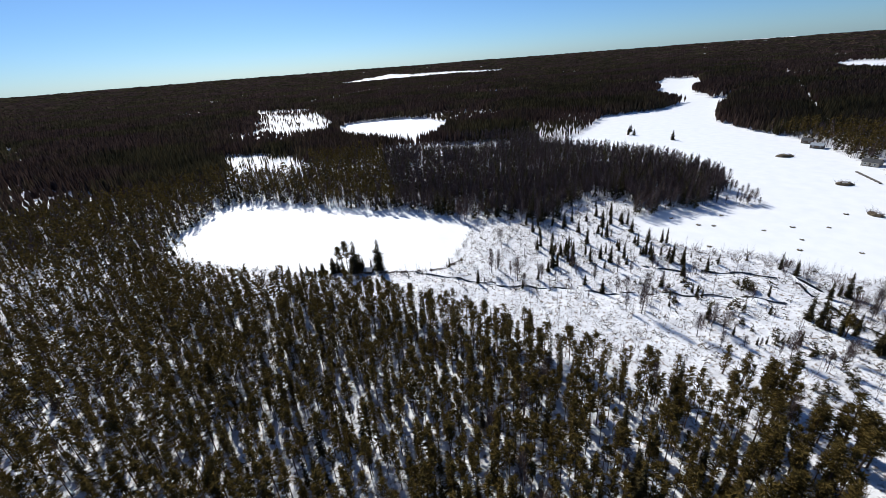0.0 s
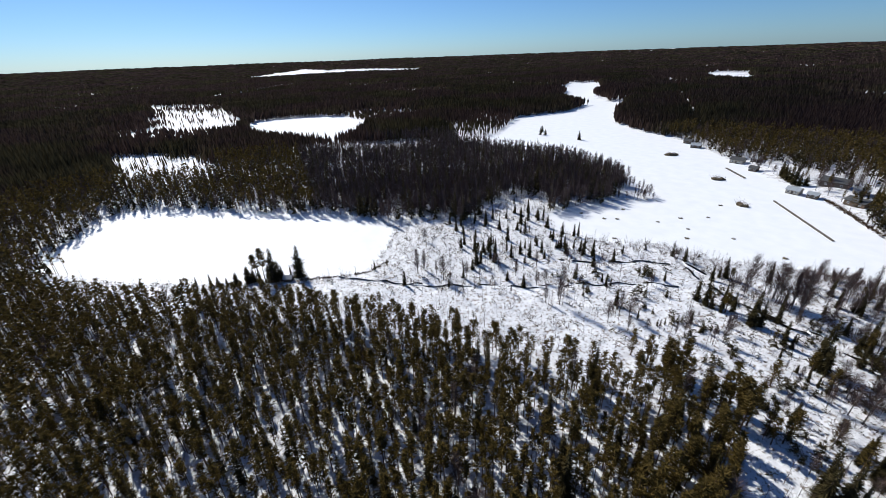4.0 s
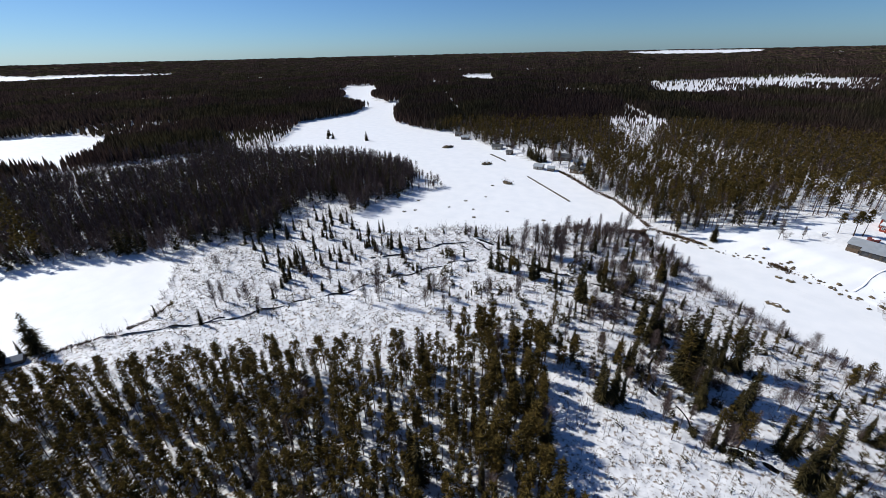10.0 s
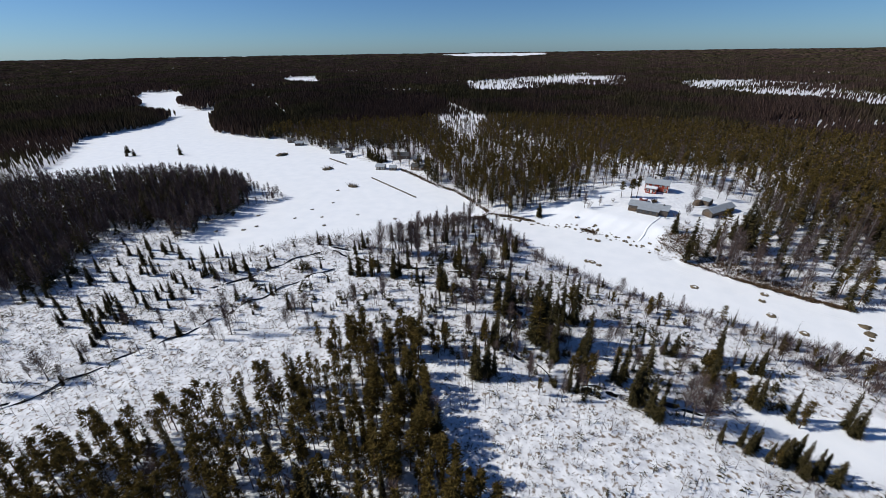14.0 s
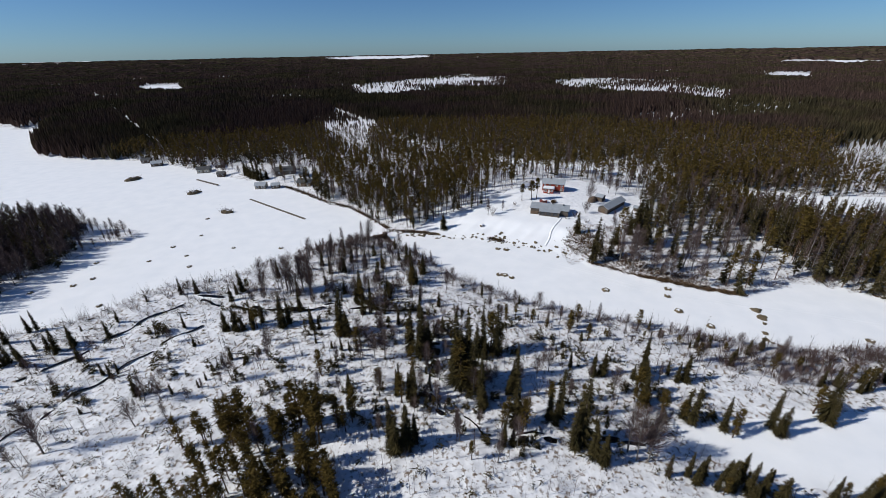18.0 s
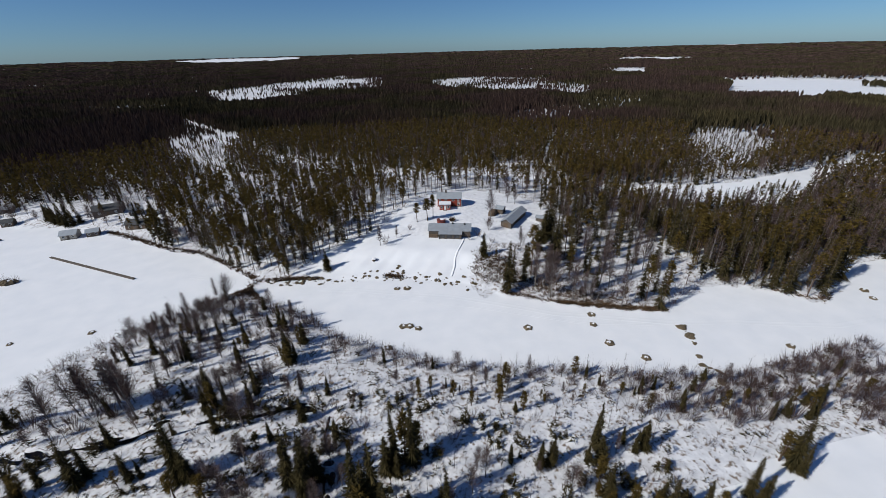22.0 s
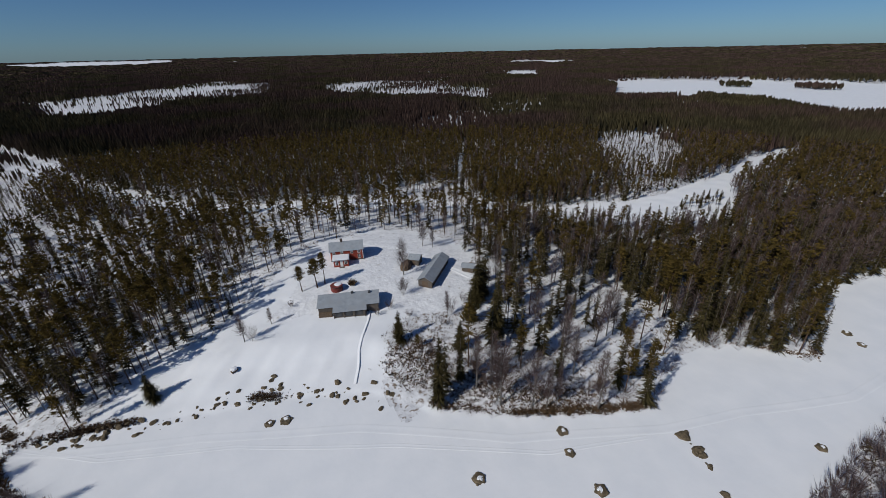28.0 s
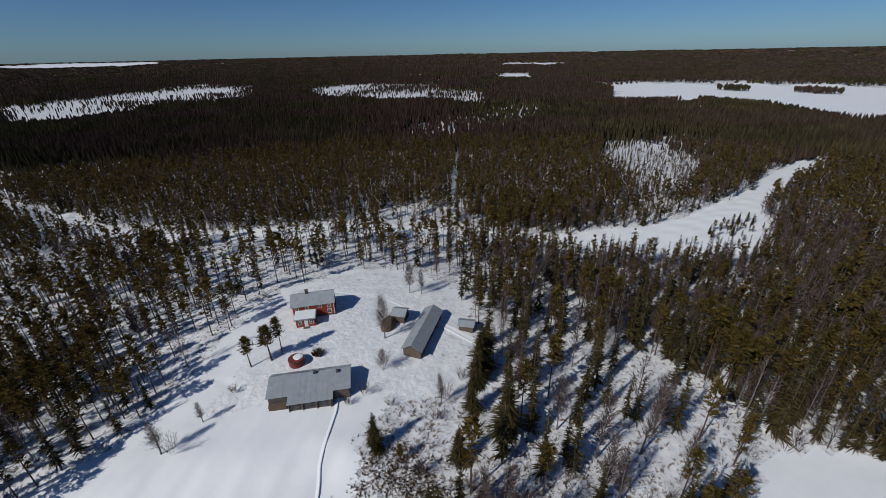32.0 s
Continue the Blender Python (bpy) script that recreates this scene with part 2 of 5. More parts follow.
def inside(px, py, poly):
    res = np.zeros(px.shape, bool)
    n = len(poly)
    for i in range(n):
        x1, y1 = poly[i]
        x2, y2 = poly[(i + 1) % n]
        if y1 == y2:
            continue
        c = ((py < y1) != (py < y2)) & (px < (x2 - x1) * (py - y1) / (y2 - y1) + x1)
        res ^= c
    return res


def edge_distance(px, py, poly):
    best = np.full(px.shape, 1e9)
    n = len(poly)
    for i in range(n):
        a, b = np.array(poly[i], float), np.array(poly[(i + 1) % n], float)
        d = b - a
        t = np.clip(((px - a[0]) * d[0] + (py - a[1]) * d[1]) / (d @ d), 0, 1)
        best = np.minimum(best, np.hypot(px - a[0] - t * d[0], py - a[1] - t * d[1]))
    return best


def wobble(px, py, k=1.0):
    """Smooth uneven shift, so that plan outlines are natural lines."""
    return k * (np.sin(px * 0.31 + 1.3 * np.sin(py * 0.17)) + 0.6 * np.sin(py * 0.53 + px * 0.21) + 0.5 * np.sin(px * 0.83 - py * 0.71))


def water_signed(px, py):
    """Distance to the nearest shore: positive on land, negative on the ice."""
    best = np.full(px.shape, 1e9)
    for w in WATERS:
        d = edge_distance(px, py, w)
        best = np.minimum(best, np.where(inside(px, py, w), -d, d))
    return best


def line_distance(px, py, line):
    best = np.full(np.shape(px), 1e9)
    for (x1, y1), (x2, y2) in zip(line, line[1:]):
        d = np.array((x2 - x1, y2 - y1), float)
        t = np.clip(((px - x1) * d[0] + (py - y1) * d[1]) / (d @ d), 0, 1)
        best = np.minimum(best, np.hypot(px - x1 - t * d[0], py - y1 - t * d[1]))
    return best


DITCH = [(-134, -20), (-123, -5), (-114, 9), (-108, 24), (-99, 41), (-95, 53), (-89, 66), (-83, 80), (-77, 86)]
CREEK = [(-112, 62), (-104, 72), (-101, 80), (-98, 87), (-94, 94), (-86, 99), (-73, 95), (-61, 94), (-49, 95), (-36, 96), (-23, 95), (-11, 95)]
BROOK = [(-11, 95), (-8, 88), (-10, 80), (-8, 76), (-10, 71), (-8, 66), (-9, 61), (-5, 57), (2, 52), (9, 50), (16, 52), (26, 51), (34, 51), (44, 50)]
YARD_DITCH = [(42, 164.5), (40.5, 161), (37.5, 156.5), (34.5, 152), (33, 148), (30.5, 143)]
YARD_TRACK = [(84, 150), (79, 160), (74, 172), (70, 181), (64, 194), (52, 204), (40, 212)]
FOOT_TRACK = [(14, 172), (20, 171), (24, 175), (20, 180)]
DITCHES = [(DITCH, 0.8, 1.8), (CREEK, 0.8, 2.4), (BROOK, 0.7, 2.2), (YARD_TRACK, 0.22, 0.7), (FOOT_TRACK, 0.25, 0.8)]


def step(a, b, v):
    t = np.clip((v - a) / (b - a), 0, 1)
    return t * t * (3 - 2 * t)


def height(px, py):
    px, py = np.asarray(px, float), np.asarray(py, float)
    d = water_signed(px, py) + wobble(px, py, 0.5)
    r = np.hypot(px, py)
    land = 0.9 + 0.5 * np.sin(px * 0.031 + 2 * np.sin(py * 0.013)) + 0.4 * np.sin(py * 0.041 + px * 0.02)
    land = land + 0.12 * wobble(px * 1.7, py * 1.9) * (1 - 0.9 * np.exp(-(((px - 40) / 45) ** 2 + ((py - 180) / 45) ** 2))) + 5.2 * np.exp(-(((px - 45) / 60) ** 2 + ((py - 200) / 50) ** 2))
    land = land + 3.5 * step(100, 700, r) * (0.6 + 0.5 * np.sin(px * 0.004 + 1) * np.cos(py * 0.005))
    land = land + 0.003 * wobble(px * 5.1, py * 4.7) * np.exp(-(((px - 45) / 60) ** 2 + ((py - 190) / 40) ** 2))
    for line, depth, width in DITCHES:
        land = land - depth * np.exp(-(line_distance(px, py, line) / width) ** 2)
    rise = 38 * step(2600, 5200, r)
    return np.clip(step(-0.3, 16, d), 0, 1) * land + step(-0.4, 0.8, d) * 0.35 + rise


def mesh_object(name, verts, faces, mat, parent=None, smooth=False):
    me = bpy.data.meshes.new(name)
    me.from_pydata(verts, [], faces)
    me.materials.append(mat)
    if smooth:
        me.polygons.foreach_set("use_smooth", [True] * len(me.polygons))
    ob = new(name, me)
    if parent:
        ob.parent = parent
    return ob


def soup(name, tri_verts, mat):
    """A mesh object from an (n, 3, 3) array of triangles."""
    n = len(tri_verts)
    me = bpy.data.meshes.new(name)
    me.vertices.add(3 * n)
    me.vertices.foreach_set("co", np.ascontiguousarray(tri_verts, np.float32).ravel())
    me.loops.add(3 * n)
    me.loops.foreach_set("vertex_index", np.arange(3 * n, dtype=np.int32))
    me.polygons.add(n)
    me.polygons.foreach_set("loop_start", np.arange(0, 3 * n, 3, dtype=np.int32))
    me.update(calc_edges=True)
    me.materials.append(mat)
    return new(name, me)


# ---- ground sheet ----
def axis(a, b, fine, reach, close):
    mid = [v for v in np.arange(a, b + 0.1, fine) if not close[0] < v < close[1]]
    mid = sorted(mid + list(np.arange(close[0], close[1], 0.8)))
    out, s, v = [], fine, b
    while v < reach:
        s *= 1.09
        v += s
        out.append(min(v, reach))
    low, s, v = [], fine, a
    while v > -reach:
        s *= 1.09
        v -= s
        low.append(max(v, -reach))
    return np.array(low[::-1] + mid + out)


gx, gy = axis(-330, 260, 2.6, 4850, (-6, 82)), axis(-160, 300, 2.6, 4850, (128, 212))
GX, GY = np.meshgrid(gx, gy)
GZ = height(GX, GY)
nx, ny = len(gx), len(gy)
idx = np.arange(nx * ny).reshape(ny, nx)
quads = np.stack([idx[:-1, :-1], idx[:-1, 1:], idx[1:, 1:], idx[1:, :-1]], -1).reshape(-1, 4)
ground = mesh_object("ground", np.stack([GX.ravel(), GY.ravel(), GZ.ravel()], -1).tolist(), quads.tolist(), SNOW, smooth=True)
ground.data.materials.append(FORESTSNOW)
cx, cy = (GX[:-1, :-1] + GX[1:, 1:]).ravel() / 2, (GY[:-1, :-1] + GY[1:, 1:]).ravel() / 2
clean = inside(cx, cy, FARM)
for w in WATERS + ROADS:
    clean |= inside(cx, cy, w)
ground.data.materials.append(TRODDEN)
BANK_SLOPE = [(43, 153), (50, 158), (62, 157), (72, 150), (76, 156), (90, 130), (66, 115), (38, 127), (36, 138)]
YARD = [(22, 180), (30, 196), (40, 212), (62, 214), (80, 200), (84, 180), (78, 160), (66, 152), (52, 158), (48, 164), (26, 170), (14, 172)]
surface = (~clean).astype(np.int32)
surface[clean & inside(cx, cy, YARD)] = 2
surface[clean & inside(cx, cy, BANK_SLOPE) & inside(cx, cy, FARM)] = 1
ground.data.polygons.foreach_set("material_index", surface)
tagged(ground, "snow-covered ground with frozen white lakes", "ground", kind="structure")


# ================= trees =================
def tuft(c, direction, length, width):
    """Two crossed slivers: one spray of twigs. Returns triangles."""
    d = np.array(direction, float)
    d /= np.linalg.norm(d)
    s = np.cross(d, rng.normal(size=3))
    s /= np.linalg.norm(s)
    a, b = np.array(c), np.array(c) + d * length
    m = a + d * length * 0.45
    return [[a, m + s * width, b], [a, b, m - s * width]]


def sprays(base, way, length, width):
    """One pointed sliver for each spray of needles, from arrays of places and directions."""
    way = way / np.linalg.norm(way, axis=1)[:, None]
    s = np.cross(way, rng.normal(size=way.shape))
    s /= np.linalg.norm(s, axis=1)[:, None]
    tip = base + way * length[:, None]
    k = width[:, None]
    return np.stack([base + s * k, base - s * k * rng.uniform(0.3, 1, len(k))[:, None], tip], 1)


def trunk_tris(h, r0, r1, sides=4, z0=-0.4):
    out = []
    for i in range(sides):
        a, b = 2 * math.pi * i / sides, 2 * math.pi * (i + 1) / sides
        p = [(r0 * math.cos(a), r0 * math.sin(a), z0), (r0 * math.cos(b), r0 * math.sin(b), z0), (r1 * math.cos(b), r1 * math.sin(b), h), (r1 * math.cos(a), r1 * math.sin(a), h)]
        out += [[p[0], p[1], p[2]], [p[0], p[2], p[3]]]
    return out


def spruce_proto(h, w, n, low=0.06, wide=1.0):
    """Narrow drooping spruce crown: whorls of sprays, longer below, with gaps on one side or another."""
    f = (np.arange(n) + rng.random(n)) / n
    z = h * (low + (1 - low) * (1 - (1 - f) ** 0.64) * 0.97)
    z = np.where(rng.random(n) < 0.6, np.round(z / (h * 0.045)) * h * 0.045 + rng.normal(0, 0.08, n), z)
    z = np.clip(z, h * low, h * 0.98)
    a = rng.uniform(0, 2 * math.pi, n)
    turn = rng.uniform(0, 6.28)
    side = 1 + 0.2 * np.sin(2 * a + z * 1.1 + turn) + 0.22 * np.sin(z * 2.1 - a + turn)
    reach = w * (1 - z / h) ** 0.8 * rng.uniform(0.45, 1.15, n) * side + 0.12
    start = reach * rng.uniform(0.0, 0.35, n)
    droop = -0.45 + 0.65 * z / h
    base = np.stack([np.cos(a) * start, np.sin(a) * start, z + droop * start], 1)
    way = np.stack([np.cos(a), np.sin(a), droop + rng.normal(0, 0.15, n)], 1)
    tip = sprays(np.array([[0, 0, h * 0.9]]), np.array([[0.01, 0, 1.0]]), np.array([h * 0.1]), np.array([0.12]))
    return np.concatenate([sprays(base, way, reach - start + 0.1, (0.05 * reach + 0.085) * wide), tip])


def pine_proto(h, w, n, low=0.35, wide=1.0):
    """Looser pine crown: needle brushes at the ends of a few upturned limbs."""
    m = max(8, n // 4)
    f = rng.random(m) ** 0.8
    zl = h * (low + (1 - low) * f * 0.94)
    al = rng.uniform(0, 2 * math.pi, m)
    k = (zl / h - low) / (1 - low)
    rl = w * (0.1 + 0.95 * np.sin(math.pi * np.minimum(1, 0.22 + 0.78 * k) ** 0.9)) * rng.uniform(0.35, 1.1, m)
    pick = rng.integers(0, m, n)
    out = rng.uniform(0.25, 1.0, n)
    r = rl[pick] * out
    base = np.stack([np.cos(al[pick]) * r, np.sin(al[pick]) * r, zl[pick] + 0.3 * r], 1) + rng.normal(0, 0.12, (n, 3))
    a = al[pick] + rng.normal(0, 0.8, n)
    way = np.stack([np.cos(a), np.sin(a), rng.uniform(-0.3, 1.0, n)], 1)
    tip = sprays(np.array([[0, 0, h * 0.9]]), np.array([[0.01, 0, 1.0]]), np.array([h * 0.09]), np.array([0.2]))
    return np.concatenate([sprays(base, way, rng.uniform(0.55, 1.1, n), rng.uniform(0.09, 0.17, n) * wide), tip])


def birch_proto(h, w, n, thick=0.045):
    """Bare crown of fine upswept twigs."""
    z = h * rng.uniform(0.22, 0.92, n)
    a = rng.uniform(0, 2 * math.pi, n)
    reach = w * (1.15 - z / h) * rng.uniform(0.5, 1.1, n) + 0.3
    start = reach * rng.uniform(0, 0.5, n)
    rise = rng.uniform(0.8, 1.9, n)
    base = np.stack([np.cos(a) * start, np.sin(a) * start, z + start * rise], 1)
    way = np.stack([np.cos(a) + rng.normal(0, 0.2, n), np.sin(a) + rng.normal(0, 0.2, n), rise], 1)
    return sprays(base, way, reach * 1.3, np.full(n, thick))


class Kind:
    def __init__(self, crowns, trunks, leaf, bark):
        self.crowns, self.trunks, self.leaf, self.bark = crowns, trunks, leaf, bark


def placed(protos, px, py, pz, size, turn, pick):
    """All prototypes at their places, as one triangle array."""
    out = []
    for k, p in enumerate(protos):
        m = np.where(pick % len(protos) == k)[0]
        if not len(m):
            continue
        c, s = np.cos(turn[m])[:, None, None], np.sin(turn[m])[:, None, None]
        x = (p[None, ..., 0] * c - p[None, ..., 1] * s) * size[m][:, None, None] + px[m][:, None, None]
        y = (p[None, ..., 0] * s + p[None, ..., 1] * c) * size[m][:, None, None] + py[m][:, None, None]
        z = p[None, ..., 2] * size[m][:, None, None] + pz[m][:, None, None]
        out.append(np.stack([x, y, z], -1).reshape(-1, 3, 3))
    return np.concatenate(out)


def kinds(n_leaf, n_pine, n_twig, sides, thick, wide):
    tr = lambda h, r: np.array(trunk_tris(h, r, r * 0.35, sides))
    return {
        "spruce": Kind([spruce_proto(12, 1.9, n_leaf, wide=wide), spruce_proto(12, 1.6, n_leaf, wide=wide), spruce_proto(12, 2.3, n_leaf, wide=wide), spruce_proto(12, 1.45, n_leaf, 0.12, wide)], [tr(10.5, 0.16)], SPRUCE, BARK),
        "pine": Kind([pine_proto(12, 1.05, n_pine, 0.2, wide), pine_proto(12, 1.25, n_pine, 0.38, wide), pine_proto(12, 1.0, n_pine, 0.26, wide), pine_proto(12, 1.15, n_pine, 0.5, wide)], [tr(11, 0.15)], PINE, PINEBARK),
        "birch": Kind([birch_proto(11, 2.0, n_twig, thick), birch_proto(11, 1.5, n_twig, thick), birch_proto(11, 2.4, n_twig, thick)], [tr(10.5, 0.11)], TWIG, BIRCHBARK),
    }


RINGS = [(0, 165, kinds(300, 300, 150, 3, 0.042, 1.05)), (165, 245, kinds(140, 120, 165, 3, 0.085, 2.0)), (245, 390, kinds(40, 36, 56, 3, 0.19, 4.8))]
CENTRE = (10.0, 40.0)
SINGLE = {}


def open_ground(px, py):
    """True where no tree may stand: ice, roads, bog and farm; clearings keep a few trees."""
    o = np.zeros(px.shape, bool)
    wx, wy = px + wobble(py, px, 1.2), py + wobble(px, py, 1.2)
    for poly in WATERS + ROADS + [SWAMP, FARM, COTTAGE_YARD, SPIT]:
        o |= inside(wx, wy, poly)
    o |= (edge_distance(px, py, SWAMP) < 7) & ~inside(px, py, NEARWOOD) & ((px > -125) | ((py < 18) & (px > -185)))
    for k, poly in enumerate(CLEARINGS):
        c = inside(wx + wobble(wy * 0.2, wx * 0.2, 8), wy + wobble(wx * 0.2, wy * 0.2, 8), poly)
        far = np.hypot(px, py)
        band = np.sin(far * 0.021 + 1.5 * np.sin(px * 0.011) + k) + 0.8 * np.sin(px * 0.017 + 2 * np.sin(py * 0.009)) + 0.5 * wobble(px * 0.12, py * 0.12)
        o |= c & (rng.random(px.shape) > np.where(band > (0.45 if k < 2 or k > 7 else 0.9 if k in (4, 5) else 0.1), 0.8, 0.1 if k in (4, 5) else 0.75 if k == 1 else 0.5 if k == 0 or k > 7 else 0.18))
    for cx_, cy_, ra, rb in FAR_ISLETS:
        o &= ~(((px - cx_) / ra) ** 2 + ((py - cy_) / rb) ** 2 < 1)
    return o


def forest():
    for r0, r1, ks in RINGS:
        sp = 2.4 if r0 < 200 else 2.85
        g = np.arange(-r1, r1, sp)
        px, py = np.meshgrid(g + CENTRE[0], g + CENTRE[1])
        px, py = px.ravel() + rng.uniform(-0.48, 0.48, px.size) * sp, py.ravel() + rng.uniform(-0.48, 0.48, py.size) * sp
        r = np.hypot(px - CENTRE[0], py - CENTRE[1])
        west_end = np.degrees(np.arctan2(px - 12, py + 36))
        east_end = np.degrees(np.arctan2(px - 34, py - 90))
        m = (r >= r0) & (r < r1) & (((west_end > -140) & (west_end < 36)) | ((east_end > -60) & (east_end < 84)) | (np.hypot(px + 10, py + 10) < 60))
        px, py = px[m], py[m]
        m = ~open_ground(px, py)
        px, py = px[m], py[m]
        # stand: what grows where
        near = inside(px, py, NEARWOOD)
        west = (px < -135) & (py > -20) & (py < 190) & ~near
        stand = (py > 120) & (px > -140) & (px < 125) & (py < 275)
        keep = np.full(px.shape, 1.0)
        keep[near] = 0.95
        keep[stand] = 0.22
        keep[(py > 120) & (px > -140) & (px < 5) & (py < 300)] = 0.36
        keep[(px > -150) & (px < -10) & (py > 150) & (py < 215)] = 0.56
        keep[(px > 40) & (px < 112) & (py > 105) & (py < 200)] = 0.16
        keep[(px > 80) & (px < 130) & (py > 150) & (py < 215)] = 0.36
        keep[(px >= 115) & (px < 240) & (py > 80) & (py < 200)] = 0.85
        u = rng.random(px.size)
        clump = 0.5 + 0.5 * np.sin(px * 0.05 + 2 * np.sin(py * 0.04)) * np.sin(py * 0.06 + 1)
        m = u < keep * (0.75 + 0.4 * clump)
        px, py, near, west, stand, clump = px[m], py[m], near[m], west[m], stand[m], clump[m]
        u = rng.random(px.size)
        kind = np.where(u < 0.55, 1, np.where(u < 0.85, 0, 2))
        kind = np.where(near, np.where(u < 0.86, 1, np.where(u < 0.97, 0, 2)), kind)
        kind = np.where(west, np.where(u < 0.66, 2, 0), kind)
        kind = np.where(stand, np.where(u < 0.72, 1, np.where(u < 0.88, 0, 2)), kind)
        east = (px > 40) & (px < 240) & (py > 80) & (py < 190)
        kind = np.where(east, np.where(u < 0.48, 0, np.where(u < 0.66, 1, 2)), kind)
        kind = np.where((px > -150) & (px < -8) & (py > 150) & (py < 215), np.where(u < 0.45, 0, np.where(u < 0.85, 1, 2)), kind)
        size = rng.uniform(0.7, 1.12, px.size) * np.where(near, 0.88, 1.05)
        size = np.where(stand, size * 1.12, size)
        size = np.where(east, size * 1.2, size)
        size = np.where((px > 118) & (px < 225) & (py > 140) & (py < 215), size * 0.72, size)
        pz = height(px, py)
        turn = rng.uniform(0, 6.28, px.size)
        pick = rng.integers(0, 12, px.size)
        pick = np.where(stand, pick | 1, pick)
        low_growth = np.zeros(px.shape, bool)
        for poly in CLEARINGS:
            low_growth |= inside(px, py, poly)
        size = np.where(low_growth, size * 0.5, size)
        for i, nm in enumerate(("spruce", "pine", "birch")):
            s = kind == i
            if r0 == 0:
                # the trees of the nearest stretch stand as single trees
                order = np.where(s)[0][np.argsort(np.hypot(px[s] - 15, py[s] - 60))][:{"pine": 105, "spruce": 30, "birch": 50}[nm]]
                SINGLE[nm] = [(px[q], py[q], 12 * size[q]) for q in order]
                s[order] = False
            if not s.any():
                continue
            k = ks[nm]
            a = soup(nm + "_wood", placed(k.crowns, px[s], py[s], pz[s], size[s], turn[s], pick[s]), k.leaf)
            tagged(a, "dense crowns of " + nm + " woods standing in snow", "woods", kind="stuff")
            if len(k.trunks[0]):
                b = soup(nm + "_trunks", placed(k.trunks, px[s], py[s], pz[s], size[s], turn[s], pick[s]), k.bark)
                tagged(b, "slim " + nm + " trunks standing in snow", "woods", kind="stuff")


forest()


def canopy():
    """Far woods: narrow crowns side by side, with open places left out."""
    tris = []
    r = 384.0
    while r < 4850:
        dr = 3.3 + max(0, r - 480) * 0.0065 + max(0, r - 1500) * 0.008
        n = int(2 * math.pi * r / (dr * 0.85))
        a = (np.arange(n) + rng.random(n) * 0.9) * 2 * math.pi / n
        rr = r + rng.uniform(-0.6, 0.6, n) * dr
        x, y = CENTRE[0] + rr * np.cos(a), CENTRE[1] + rr * np.sin(a)
        bearing = np.degrees(np.arctan2(x - 5, y + 30))
        m = (bearing > -136) & (bearing < 84) & (np.abs(x) < 4820) & (np.abs(y) < 4820)
        x, y = x[m], y[m]
        m = ~open_ground(x, y)
        patchy = np.sin(x * 0.011 + 2.2 * np.sin(y * 0.008)) * np.sin(y * 0.013 + 1.7 * np.sin(x * 0.006))
        m &= rng.random(x.size) < np.where(patchy > 0.55, 0.32, 0.95)
        x, y, patchy = x[m], y[m], patchy[m]
        z = height(x, y)
        h = rng.uniform(8, 12.5, x.size) * np.where(patchy > 0.62, 0.7, 1.0)
        w = ((0.42 if r < 1800 else 0.75 if r < 2600 else 1.1) * dr + 0.2) * rng.uniform(0.7, 1.2, x.size)
        thin = np.zeros(x.shape, bool)
        for poly in CLEARINGS:
            thin |= inside(x, y, poly)
        h, w = np.where(thin, h * 0.75, h), np.where(thin, w * 0.4, w)
        ta = rng.uniform(0, 3.14, x.size)
        foot, top = np.stack([x, y, z], -1), np.stack([x, y, z + h], -1)
        wide = z + h * (rng.uniform(0.22, 0.4, x.size) if r < 600 else rng.uniform(0.5, 0.75, x.size))
        for k in (0, 1.57):
            one = np.stack([x + w * np.cos(ta + k), y + w * np.sin(ta + k), wide], -1)
            two = np.stack([x - w * np.cos(ta + k), y - w * np.sin(ta + k), wide], -1)
            tris += [np.stack([foot, one, top], 1), np.stack([foot, top, two], 1)]
        r += dr * 0.8
    ob = soup("far_woods", np.concatenate(tris), FARWOOD)
    tagged(ob, "endless dark conifer woods reaching the horizon", "woods", kind="stuff")


canopy()


# ---- single trees ----
def part(name, bm, mat, parent, label=""):
    me = bpy.data.meshes.new(name)
    bm.to_mesh(me)
    bm.free()
    me.materials.append(mat)
    ob = new(name, me)
    ob.parent = parent
    if label:
        tagged(ob, label)
    return ob


def tri_part(name, tris, mat, parent, label=""):
    ob = soup(name, np.array(tris), mat)
    ob.parent = parent
    if label:
        tagged(ob, label)
    return ob


def bent_trunk(h, r0, lean, sides=6):
    """Tapered trunk in four lengths with a slight bend."""
    out, zs = [], (-0.5, h * 0.3, h * 0.62, h)
    ring = []
    for k, z in enumerate(zs):
        f = max(0, z) / h
        cx, cy = lean * math.sin(f * 2.2), lean * 0.6 * f * f
        r = r0 * (1 - 0.85 * f) * (1.25 if k == 0 else 1)
        ring.append([(cx + r * math.cos(2 * math.pi * i / sides), cy + r * math.sin(2 * math.pi * i / sides), z) for i in range(sides)])
    for a, b in zip(ring, ring[1:]):
        for i in range(sides):
            j = (i + 1) % sides
            out += [[a[i], a[j], b[j]], [a[i], b[j], b[i]]]
    return out


